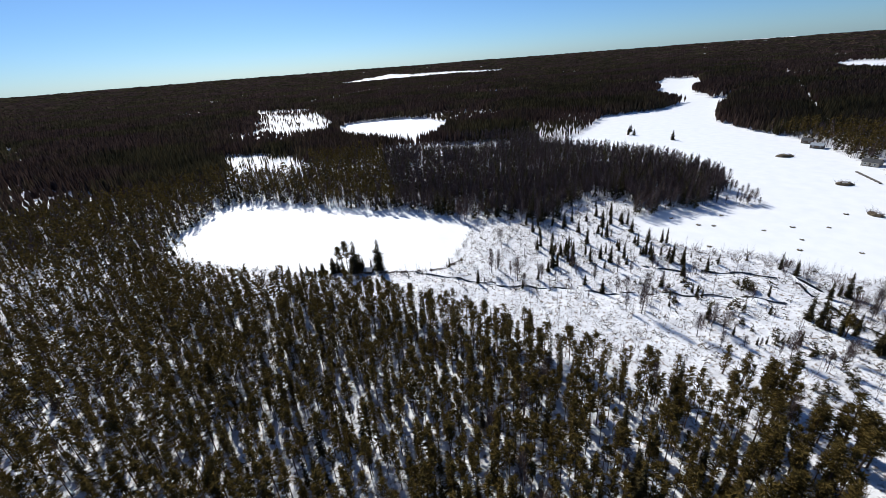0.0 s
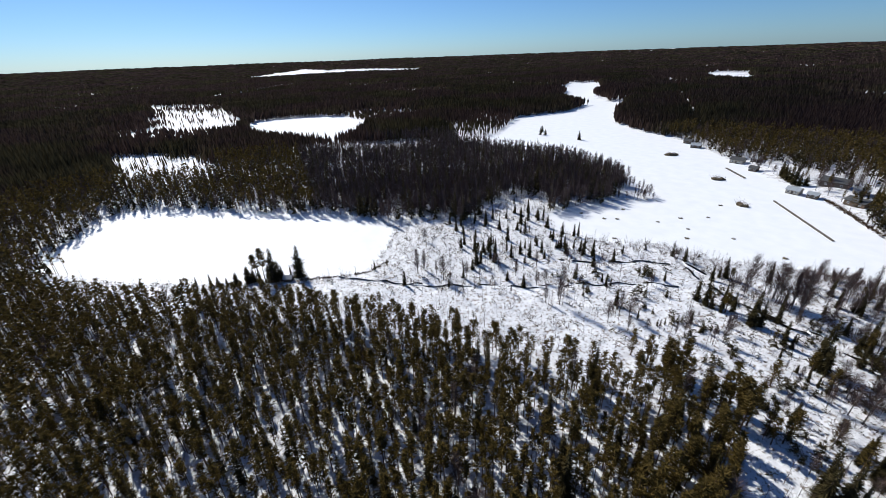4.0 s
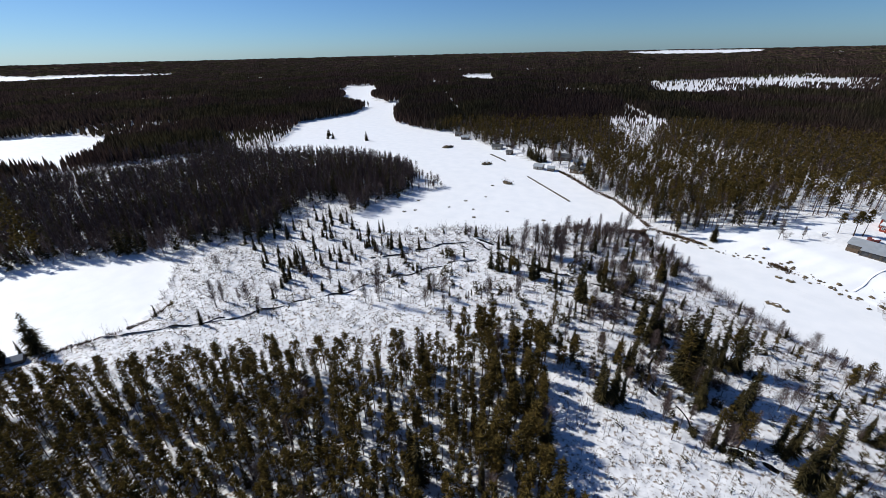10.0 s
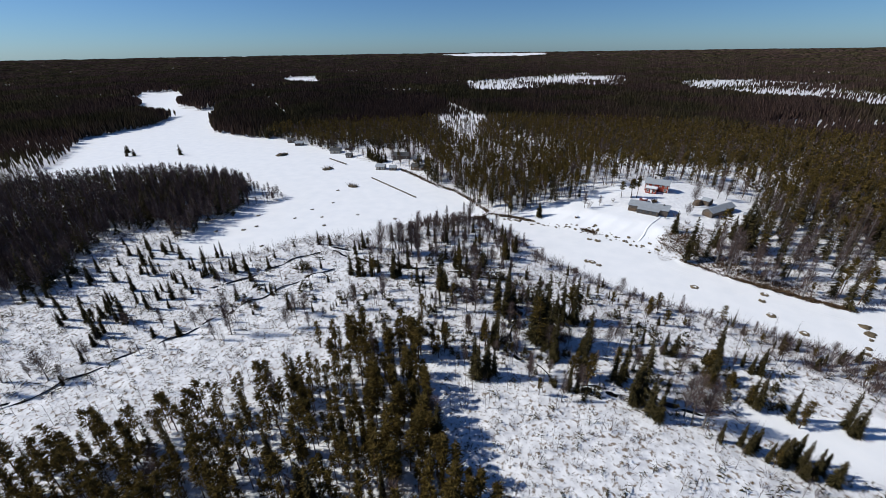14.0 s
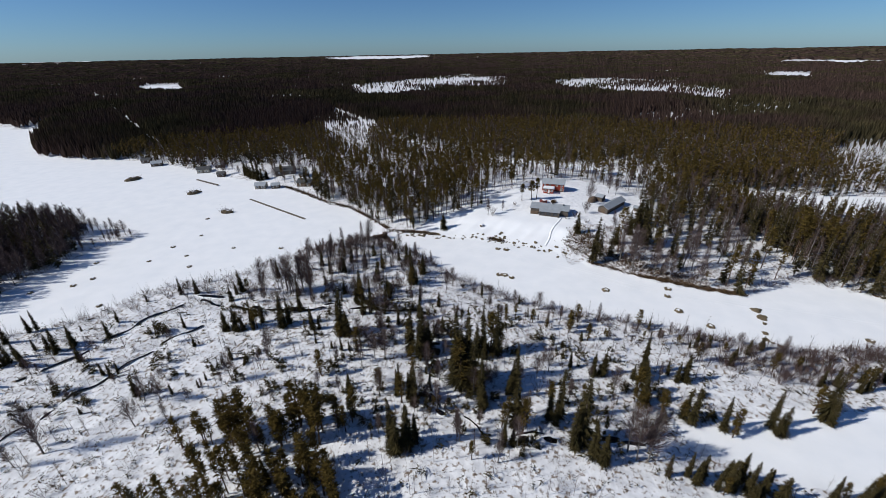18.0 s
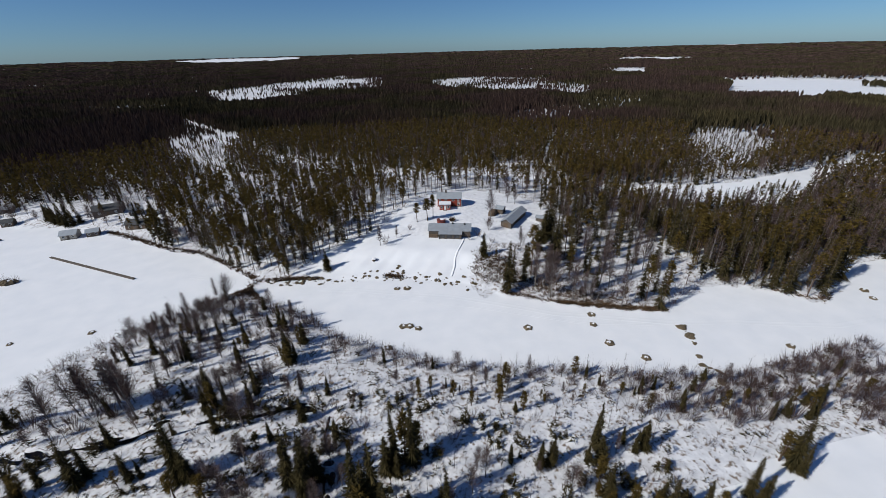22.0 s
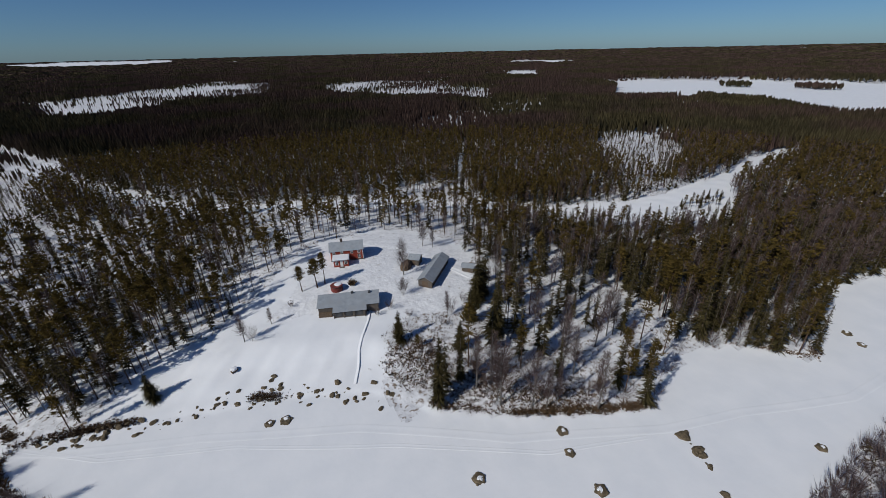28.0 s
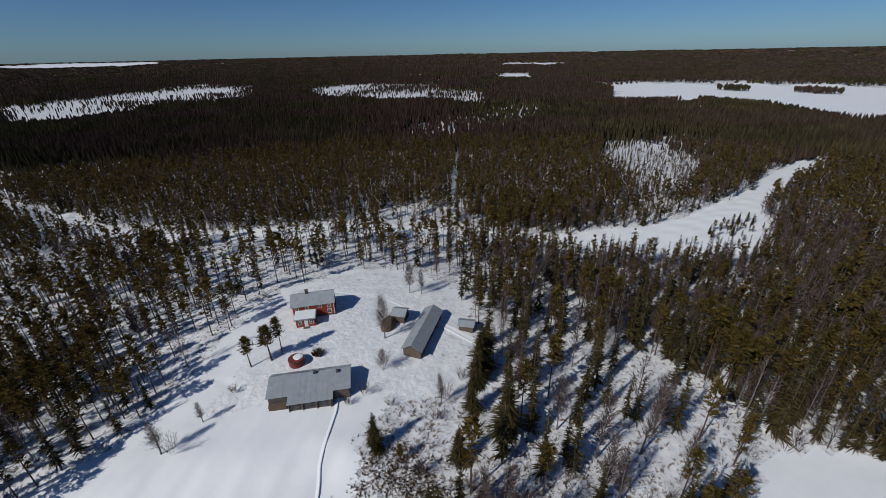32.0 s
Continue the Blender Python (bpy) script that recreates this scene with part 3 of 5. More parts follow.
def limbs(h, w, n, r, low=0.3):
    """Stout limbs rising from the trunk."""
    out = []
    for i in range(n):
        z = h * (low + (0.9 - low) * i / n)
        a = i * 2.4 + rng.normal() * 0.3
        reach = w * (1.2 - z / h)
        d = np.array((math.cos(a), math.sin(a), 1.1))
        s = np.cross(d, (0, 0, 1.0))
        s /= np.linalg.norm(s)
        p, q = np.array((0, 0, z)), np.array((0, 0, z)) + d * reach
        u = np.array((0, 0, 1.0))
        out += [[p + s * r, q, p - s * r], [p + u * r, q, p - s * r], [p + s * r, q, p + u * r]]
    return out


def tree_thing(kind, h, w, label, n, low):
    ob = new(kind + "_tree")
    tagged(ob, label, "tree")
    if kind == "spruce":
        tri_part("trunk", bent_trunk(h * 0.93, 0.2, 0.1), BARK, ob)
        tri_part("crown", spruce_proto(h, w, n, low, 0.9), SPRUCE, ob, "dark green drooping needle crown")
    elif kind == "pine":
        tri_part("trunk", bent_trunk(h * 0.93, 0.17, 0.2) + limbs(h, w * 0.6, 8, 0.04, low), PINEBARK, ob)
        tri_part("crown", pine_proto(h, w, n, low, 1.0), PINE, ob, "olive green needle crown")
    else:
        tri_part("trunk", bent_trunk(h * 0.95, 0.13, 0.25) + limbs(h, w, 12, 0.045, 0.25), BIRCHBARK, ob)
        tri_part("crown", birch_proto(h, w, n, 0.032), TWIG, ob, "bare grey-brown twigs")
    return ob


PROTOS = {
    "spruce": [tree_thing("spruce", 12, w, "dark green spruce standing in deep snow", 1000, lo) for w, lo in ((1.4, 0.05), (1.7, 0.03), (1.2, 0.08), (2.6, 0.03))],
    "pine": [tree_thing("pine", 12, w, "slender olive green pine standing in snow", 420, lo) for w, lo in ((1.0, 0.14), (1.2, 0.25), (1.0, 0.34), (1.2, 0.2))] + [tree_thing("pine", 12, 1.45, "old spreading pine with a round dark crown", 760, 0.48)],
    "birch": [tree_thing("birch", 12, w, "bare leafless birch standing in snow", 620, 0.3) for w in (1.6, 2.6, 1.3)] + [tree_thing("birch", 12, 3.3, "bare wide-crowned alder standing by the shore", 560, 0.3)],
}
USED = set()


def stand_tree(kind, x, y, h, group="", form=None):
    k = int(rng.integers(0, 3 if kind == "spruce" else 4)) if form is None else form
    p = PROTOS[kind][k]
    s = h / 12
    wide = s * (1.0 if h > 12 else 1.2 if h > 7 else 1.4) * rng.uniform(0.82, 1.25)
    m = pose(x, y, float(height(np.array([x]), np.array([y]))[0]) - 0.05, rng.normal() * 1.2, rng.normal() * 1.2, rng.uniform(0, 360)) @ Matrix.Diagonal((wide, wide * rng.uniform(0.85, 1.1), s, 1))
    if p.name not in USED:
        USED.add(p.name)
        p.matrix_basis = m
        ob = p
    else:
        scale = p.scale.copy()
        p.scale = (1, 1, 1)
        ob = copy_thing(p, m)
        p.scale = scale
    if group:
        ob["group"] = group
    return ob


SWAMP_SPRUCES = [
    [(-15, 76, 13.9), (-12, 75, 15.3), (-3, 64, 21), (0, 64, 21.5), (3, 59, 15), (4, 75, 15.1), (7, 75, 16.6), (11, 63, 13.8), (10, 53, 15), (7, 48, 8.1), (-15, 47, 13), (-12, 47, 12.0), (-16, 62, 8.3), (-12, 58, 12.2), (-33, 75, 3.9), (-31, 75, 3.5), (-29, 75, 3.5), (19, 55, 14.1), (22, 49, 19), (25, 71, 5.6), (30, 69, 7.3), (32, 69, 7.4)],
    [(24, 46, 10.4), (42, 70, 13.2), (39, 61, 8.5), (51, 68, 8.4), (47, 56, 10.7), (53, 55, 9.6), (63, 56, 11.0), (76, 59, 13.4), (91, 67, 7.7), (39, 68, 5.0), (60, 81, 5.3), (72, 79, 4.8), (48, 70, 5.1), (49, 43, 8.4), (47, 42, 7.0), (53, 42, 6.0), (41, 42, 6.4), (44, 41, 5.9), (71, 39, 8.0), (76, 38, 7.0), (-25, 101, 6.3), (-34, 100, 11.4), (-35, 82, 16), (-9, 97, 5.6), (-19, 110, 10.2)],
    [(-26, 128, 5.1), (-16, 118, 7.8), (-31, 121, 7.9), (-53, 85, 12.3), (-44, 84, 8.2), (-41, 78, 3.0), (-36, 76, 2.8), (-69, 83, 6.9), (-66, 83, 8.8), (-62, 85, 9.7), (-60, 87, 7.5), (-75, 104, 8.6), (-76, 99, 6.3), (-90, 103, 6.2), (-95, 102, 7.1), (-82, 84, 4.7), (-104, 98, 3.0), (-102, 80, 5.9), (-104, 86, 4.6), (-112, 82, 2.6), (-88, 64, 5.3), (-61, 71, 4.6), (-74, 76, 3.2), (-55, 102, 5.9), (-28, 63, 3.6)],
    [(-131, 35, 8.4), (-129, 40, 7.5), (-121, 31, 9.3), (-121, 39, 10.0), (-147, 55, 6.0), (-138, 63, 8.2), (-119, 59, 7.0), (-100, 39, 6.3), (-106, 36, 4.2), (-111, 73, 8.4), (-109, 76, 6.6), (-119, 68, 7.7), (-127, 70, 6.1), (-114, 67, 6.1), (-91, 65, 4.1), (-86, 53, 2.4), (-125, 55, 4.7), (-126, 47, 7.3), (-143, 62, 4.7), (-114, 48, 4.1), (-173, 78, 4.4), (-153, 79, 5.1), (-133, -6, 4.7)],
]
SWAMP_SPRUCES.append([(-23, 126, 9), (-18.5, 110, 10), (-38, 124, 7), (-45, 120, 8), (-49, 117, 7), (-31, 113, 8), (-15, 99.5, 6), (-47.6, 130, 8), (36.4, 43, 6), (40, 43.3, 7), (42.3, 43, 7), (46.4, 41.2, 8), (49, 40.7, 9), (51, 40.2, 8), (54, 39.8, 7), (62, 39.5, 8), (66, 39, 8), (70, 39, 9)])
POND_SPRUCES = [(-141, -42, 14.3), (-141, -33, 14.1), (-143, -55, 5.6), (-145, -61, 4.7), (-146, -51, 6.8), (-144, -49, 5.9), (-144, -58, 3.8), (-152, -74, 3.5)]
FARM_SPRUCES = [(66, 149.5, 11), (45, 150, 9.9), (-11, 159, 8.0), (73, 158, 14.7), (75.5, 160, 13), (71, 155.5, 11), (69, 142, 15.4), (58, 141, 9.1), (-340, 205, 9), (-336, 208, 6), (-352, 215, 7), (-301, 220, 9), (-306, 224, 5)]
BIRCHES = [
    [(-66, 102, 14.1), (-62, 104, 12.9), (-50, 101, 15.7), (-54, 104, 14.2), (-58, 103, 13.6), (-74, 57, 8.1), (-70, 57, 7.6), (-71, 50, 7.7), (-57, 64, 8.7), (-21, 72, 10.3), (32, 46, 13.6), (34, 46, 13.1), (-52, 127, 8.9), (-48, 129, 8.4), (-55, 126, 7.4), (-45, 130, 8.4), (-39, 134, 7.2), (-42, 127, 8.4), (-7, 107, 8.0), (-51, 71, 8.6), (-51, 103, 14.9), (-55, 106, 13.3), (-60, 105, 13.4)],
    [(-26, 92, 10.0), (-44, 125, 9.6), (-39, 128, 8.2), (-59, 123, 9.2), (-123, 8, 10.7), (-115, 15, 9.5), (-149, 20, 6.0), (-125, 11, 8.4), (-113, 23, 7.0), (-107, 40, 7.2), (-88, 40, 7.9), (-85, 43, 14.7), (-41, 45, 9.0), (57, 178, 13.1), (53, 168, 6.1), (61, 154, 8.6), (9, 167, 8.6), (71, 195, 10.5), (74, 193, 8.8), (16, 171, 5.6), (31, 48, 12), (35, 48, 11)],
]
CORNER = [(-35, 51, 13), (-30, 50, 12.5), (-27, 51, 10), (-45, 48, 13), (-50, 49, 10), (-32, 50, 11), (-42, 47, 10), (-47, 46, 9), (-53, 46, 10), (-38, 47, 11)]
PINES = [(-141, -45, 14.2), (-144, -48, 11.1), (33, 183, 11.0), (30.5, 182, 9.9), (26, 182, 8.4), (-133, -1, 3.6)]
for cluster in SWAMP_SPRUCES:
    for x, y, h in cluster:
        stand_tree("spruce", x, y, h, "spruces scattered over the open bog")
for cluster in SWAMP_SPRUCES:
    for x, y, h in cluster:
        if h > 7.5:
            for k in range(2):
                a = rng.uniform(0, 6.28)
                stand_tree("pine" if rng.random() < 0.45 else "spruce", x + 1.9 * math.cos(a), y + 1.9 * math.sin(a), h * rng.uniform(0.45, 0.8), "companions of the bog spruces")
for x, y, h in ((-140, -39, 7), (-142, -36, 6), (-142, -47, 8), (-144, -44, 6.5), (-143, -51, 7), (-146, -55, 5), (-148, -64, 5), (-150, -69, 4), (-141, -40, 9)):
    stand_tree("spruce", x, y, h)
for x, y, h in POND_SPRUCES + FARM_SPRUCES:
    stand_tree("spruce", x, y, h, form=3)
for x, y, h in ((-146, 247, 9), (-143, 244, 10), (-140, 242, 9), (-137, 240, 10), (-134, 238, 8), (-131, 238, 9), (-148, 250, 8), (-129, 240, 7)):
    stand_tree("spruce", x, y, h, "spruces between the cottages", 3)
for cluster in BIRCHES:
    for x, y, h in cluster:
        stand_tree("birch", x, y, h, "bare birches over the open bog", 1 if h > 12 else None)
for x, y, h in CORNER:
    for k in range(3):
        stand_tree("pine", x + rng.normal() * 2.2, y + rng.normal() * 1.6, h * rng.uniform(0.6, 1.0), "pines at the corner of the woods")
for x, y, h in PINES + CORNER:
    stand_tree("pine", x, y, h, form=4 if y > 150 or x < -140 else None)
for nm, rows in SINGLE.items():
    for x, y, h in rows:
        stand_tree(nm, float(x), float(y), float(h), nm + " trees at the edge of the woods")


# mixed growth on the point and along the river
def mixed(poly, n, kinds_, lo, hi, group):
    p = np.array(poly, float)
    done = 0
    while done < n:
        x, y = rng.uniform(p[:, 0].min(), p[:, 0].max()), rng.uniform(p[:, 1].min(), p[:, 1].max())
        if inside(np.array([x]), np.array([y]), poly)[0] and water_signed(np.array([x]), np.array([y]))[0] > 1.5:
            stand_tree(kinds_[int(rng.integers(0, len(kinds_)))], x, y, rng.uniform(lo, hi), group)
            done += 1


mixed([(-72, 95), (-62, 138), (-38, 155), (-12, 126), (0, 112), (-8, 98), (-40, 98)], 80, ["birch", "birch", "birch", "birch", "spruce"], 4.5, 9.5, "low trees on the wooded point")
mixed([(-66, 96), (-58, 110), (-30, 112), (-10, 104), (0, 84), (-20, 84), (-40, 92)], 18, ["spruce", "spruce", "birch"], 3.5, 9, "low trees on the wooded point")
mixed([(0, 108), (33, 95), (63, 86), (115, 82), (126, 66), (90, 66), (40, 78), (10, 90)], 110, ["birch", "birch", "pine", "spruce"], 2.8, 6.5, "low trees along the river")
mixed([(-178, 40), (-160, 88), (-120, 86), (-112, 60), (-118, 34), (-140, 28)], 45, ["spruce"], 3.5, 8, "young spruces by the bay")
mixed([(-40, 60), (-38, 84), (-10, 82), (30, 74), (60, 66), (36, 54), (0, 40), (-20, 50)], 70, ["birch", "pine", "birch"], 3.5, 9, "thin trees on the open bog")
mixed([(-128, 10), (-110, 80), (-70, 84), (-40, 80), (-50, 58), (-90, 40), (-118, 0)], 55, ["birch", "birch", "spruce"], 2.5, 6.5, "thin trees on the open bog")
mixed([(194, 184), (224, 187), (226, 180), (196, 177)], 20, ["spruce", "pine"], 3.5, 6, "young trees beside the road")
mixed([(170, 166), (198, 163), (222, 174), (226, 180), (180, 182)], 22, ["birch", "pine"], 2.5, 4.5, "young trees beside the road")
mixed(SPIT, 26, ["birch"], 4, 8, "bare birches on the spit")
mixed(COTTAGE_YARD, 42, ["birch", "spruce", "pine"], 5, 11, "trees round the cottages")
mixed([(48, 147), (54, 137), (76, 122), (84, 112), (64, 121), (48, 130)], 16, ["birch", "pine", "birch"], 2.5, 5, "low growth on the river bank")


# ---- bare shrubs in the yard ----
def clump_proto(h, w, n, thick, spread=0.6):
    t = []
    for i in range(n):
        a = rng.uniform(0, 6.28)
        c = (math.cos(a) * w * rng.random() * 0.5, math.sin(a) * w * rng.random() * 0.5, -0.1)
        t += tuft(c, (math.cos(a) * spread, math.sin(a) * spread, 1), h * rng.uniform(0.5, 1.1), thick)
    return np.array(t)



def shrub_thing(h, w, label, mat, seed):
    ob = new("bare_shrub")
    tagged(ob, label, "shrub")
    stems, twigs = [], []
    for i in range(11):
        a = i * 2.4
        d = (math.cos(a) * w, math.sin(a) * w, h)
        stems += tuft((math.cos(a) * 0.15, math.sin(a) * 0.15, -0.2), d, h * rng.uniform(0.7, 1.0), 0.035)
        for k in range(26):
            f = rng.uniform(0.25, 0.9)
            c = (d[0] * f * 0.9, d[1] * f * 0.9, h * f * 0.9)
            twigs += tuft(c, (d[0] * 0.6 + rng.normal() * 0.8, d[1] * 0.6 + rng.normal() * 0.8, h * 0.35), h * rng.uniform(0.15, 0.35), 0.018)
    tri_part("stem", stems, BARK, ob)
    tri_part("crown", twigs, mat, ob)
    return ob


for i, (x, y, h, w) in enumerate(((47, 163, 3.4, 1.3), (53, 168, 5.2, 2.0), (62, 154, 5.4, 1.6), (68, 158, 3.6, 1.1), (51, 158, 2.2, 1.3), (22, 176, 2.0, 0.9), (11, 166, 4.5, 1.8), (43, 162, 2.4, 0.8), (58, 151, 2.6, 1.1))):
    sh = shrub_thing(h, w, "bare many-stemmed shrub standing in yard snow", TWIG, i)
    sh.matrix_basis = pose(x, y, float(height(np.array([float(x)]), np.array([float(y)]))[0]), 0, 0, i * 50)
bush = shrub_thing(2.0, 1.2, "dense brown leafy bush beside the round tub", HEATH, 99)
tri_part("foliage", clump_proto(1.7, 2.0, 330, 0.05, 0.55), HEATH, bush, "withered brown leaves")
bush.matrix_basis = pose(40.5, 179, float(height(np.array([40.5]), np.array([179.0]))[0]), 0, 0, 0)


# ---- thickets, tufts and sedge ----
def along(line, n, spread):
    pts = np.array(line, float)
    seg = np.hypot(*np.diff(pts, axis=0).T)
    cum = np.concatenate([[0], np.cumsum(seg)])
    u = rng.uniform(0, cum[-1], n)
    x, y = np.interp(u, cum, pts[:, 0]), np.interp(u, cum, pts[:, 1])
    return x + rng.normal(0, spread, n), y + rng.normal(0, spread, n)


def scatter(name, label, protos, x, y, mat, lo, hi, category):
    dry = water_signed(x, y) > 0.2
    x, y = x[dry], y[dry]
    pz = height(x, y)
    n = len(x)
    ob = soup(name, placed(protos, x, y, pz, rng.uniform(lo, hi, n), rng.uniform(0, 6.28, n), rng.integers(0, 12, n)), mat)
    return tagged(ob, label, category, kind="stuff")


def in_poly(poly, n, margin=0):
    p = np.array(poly, float)
    x, y = rng.uniform(p[:, 0].min(), p[:, 0].max(), n), rng.uniform(p[:, 1].min(), p[:, 1].max(), n)
    m = inside(x, y, poly)
    for w in (POND, LAKE, RIVER, POND2):
        m &= ~inside(x, y, w)
    return x[m], y[m]


SHORE_S = [(-136, 79), (-119, 88), (-113, 95), (-105, 108), (-89, 113), (-84, 118), (-74, 130), (-63, 140), (-50, 146), (-38, 153)]
SHORE_R = [(-32, 146), (-22, 137), (-13, 127), (-4, 116), (7, 109), (21, 100), (33, 96), (51, 91), (63, 87), (77, 82), (89, 80), (115, 82), (128, 82), (127, 68), (150, 49)]
willow = [clump_proto(3.2, 1.6, 22, 0.03), clump_proto(2.4, 1.8, 20, 0.028), clump_proto(4.2, 1.2, 18, 0.03, 0.35)]
x1, y1 = along(SHORE_S, 240, 2.4)
x2, y2 = along(SHORE_R, 900, 2.3)
x3, y3 = along([(0, 75), (30, 88), (60, 80), (90, 74), (120, 72)], 130, 5)
x4, y4 = along([(-134, -70), (-133, -20), (-137, -8), (-150, 4), (-170, 12)], 70, 1.0)
x5, y5 = along([(50, 142), (60, 132), (75, 122), (86, 112), (120, 118), (150, 108)], 230, 4)
x6, y6 = in_poly(SWAMP, 1500)
scatter("willow_thicket", "leafless grey-brown willow thicket along the shore", willow, np.concatenate([x1, x2, x3, x4, x5, x6]), np.concatenate([y1, y2, y3, y4, y5, y6]), TWIG, 0.5, 1.1, "shrubs")

alder = [clump_proto(5.2, 2.2, 60, 0.035, 0.35), clump_proto(4.0, 2.6, 60, 0.035, 0.5), clump_proto(6.0, 1.6, 48, 0.035, 0.22)]
x8, y8 = along([(-63, 130), (-60, 136), (-50, 143), (-42, 146), (-36, 140), (-24, 130), (-14, 122)], 85, 3.2)
x9, y9 = along([(100, 62), (112, 68), (116, 78), (104, 78), (86, 76), (74, 72), (60, 80)], 150, 3.0)
xk, yk = along([(-100, 96), (-86, 104), (-70, 104), (-50, 102), (-30, 98), (-8, 90), (-4, 70)], 70, 3.5)
scatter("alder_thicket", "dense leafless brown alder thicket beside the ice", alder, np.concatenate([x8, x9, xk]), np.concatenate([y8, y9, yk]), TWIG, 0.4, 1.0, "shrubs")


tufts = [clump_proto(0.65, 0.9, 8, 0.06, 1.1), clump_proto(0.5, 1.2, 8, 0.07, 1.4), clump_proto(1.0, 0.7, 7, 0.045, 0.7)]
x, y = in_poly(SWAMP, 46000)
keep = rng.random(x.size) < 0.2 + 0.65 * (np.sin(x * 0.09 + 2 * np.sin(y * 0.07)) > 0.0)
scatter("heather_tufts", "brown heather and dwarf shrub tufts poking through snow", tufts, x[keep], y[keep], HEATH, 0.4, 1.2, "shrubs")
saplings = [spruce_proto(1.8, 0.8, 12, 0.02, 0.9), spruce_proto(1.3, 0.9, 10, 0.02, 0.9)]
x, y = in_poly(SWAMP, 7500)
scatter("spruce_saplings", "low dark spruce saplings on the snowy bog", saplings, x, y, SPRUCE, 0.4, 1.7, "saplings")
clump = [spruce_proto(2.6, 1.0, 70, 0.0, 1.0), spruce_proto(1.9, 1.1, 60, 0.0, 1.1), pine_proto(3.4, 0.7, 60, 0.1, 0.9)]
cx_, cy_ = in_poly([(-100, 50), (-95, 90), (-60, 100), (-30, 110), (0, 95), (40, 75), (60, 60), (20, 45), (-30, 52), (-60, 60)], 210)
x, y = np.repeat(cx_, 5) + rng.normal(0, 1.5, 5 * len(cx_)), np.repeat(cy_, 5) + rng.normal(0, 1.2, 5 * len(cx_))
scatter("young_spruces", "clumps of low dark young spruce on the snowy bog", clump, x, y, SPRUCE, 0.5, 1.25, "saplings")
thin = [birch_proto(6, 0.7, 16, 0.03), birch_proto(5, 0.5, 14, 0.03)]
x, y = in_poly(SWAMP, 3600)
scatter("birch_saplings", "thin leafless birch saplings on the snowy bog", [np.concatenate([p, np.array(trunk_tris(5, 0.05, 0.02, 3))]) for p in thin], x, y, TWIG, 0.5, 1.2, "saplings")
# undergrowth of the woods near by
x, y = rng.uniform(-190, 210, 18000), rng.uniform(-110, 330, 18000)
m = ~open_ground(x, y)
scatter("undergrowth", "dark undergrowth and fallen twigs on the forest snow", tufts, x[m], y[m], HEATH, 0.5, 1.6, "shrubs")
x, y = in_poly([(40, 152), (46, 158), (62, 156), (72, 146), (90, 124), (86, 110), (64, 119), (46, 131), (38, 142)], 1700)
scatter("bank_heath", "brown heath and stones showing through bank snow", tufts, x, y, HEATH, 0.6, 1.5, "shrubs")
# sedge and heath along the far bank and round the rocks
SCARP = [(44, 129), (52, 123), (57, 119.5), (66, 116), (76, 111.5), (87, 107.5)]
BANK = [(-36, 160), (-47, 173), (-60, 187), (-77, 197), (-96, 213), (-110, 224)]
sedge = [clump_proto(0.6, 0.9, 10, 0.10, 0.9), clump_proto(0.45, 1.2, 10, 0.12, 1.3)]
xa, ya = along(SCARP, 2600, 0.9)
xb, yb = along(BANK, 1000, 0.8)
xc, yc = along([(-34, 157), (-24, 156.5), (-14, 153.8)], 700, 0.8)
xl, yl = along([(9, 150.5), (13, 148.5), (16.5, 146)], 170, 0.5)
xc, yc = np.concatenate([xc, xl]), np.concatenate([yc, yl])
xd, yd = along([(45, 148), (48, 141), (54, 133), (64, 124), (76, 114)], 1100, 2.8)
xh, yh = along([(-116, 179), (-100, 169), (-83, 158)], 90, 0.7)
xi, yi = in_poly([(38, 146), (46, 151), (52, 147), (52, 137), (42, 134)], 420)
xe, ye = along([(126, 110), (136, 99.5), (142, 103)], 130, 1.0)
xf, yf = along([(-40, 152), (-36, 154), (-31, 147)], 700, 1.9)
xg, yg = along([(-138, -34), (-135, -20), (-133, -8), (-138, 0)], 150, 0.5)
scatter("shore_sedge", "brown withered sedge and heath along the bank", sedge, np.concatenate([xa, xb, xc, xd, xe, xf, xg, xh, xi]), np.concatenate([ya, yb, yc, yd, ye, yf, yg, yh, yi]), HEATH, 0.7, 1.5, "sedge")


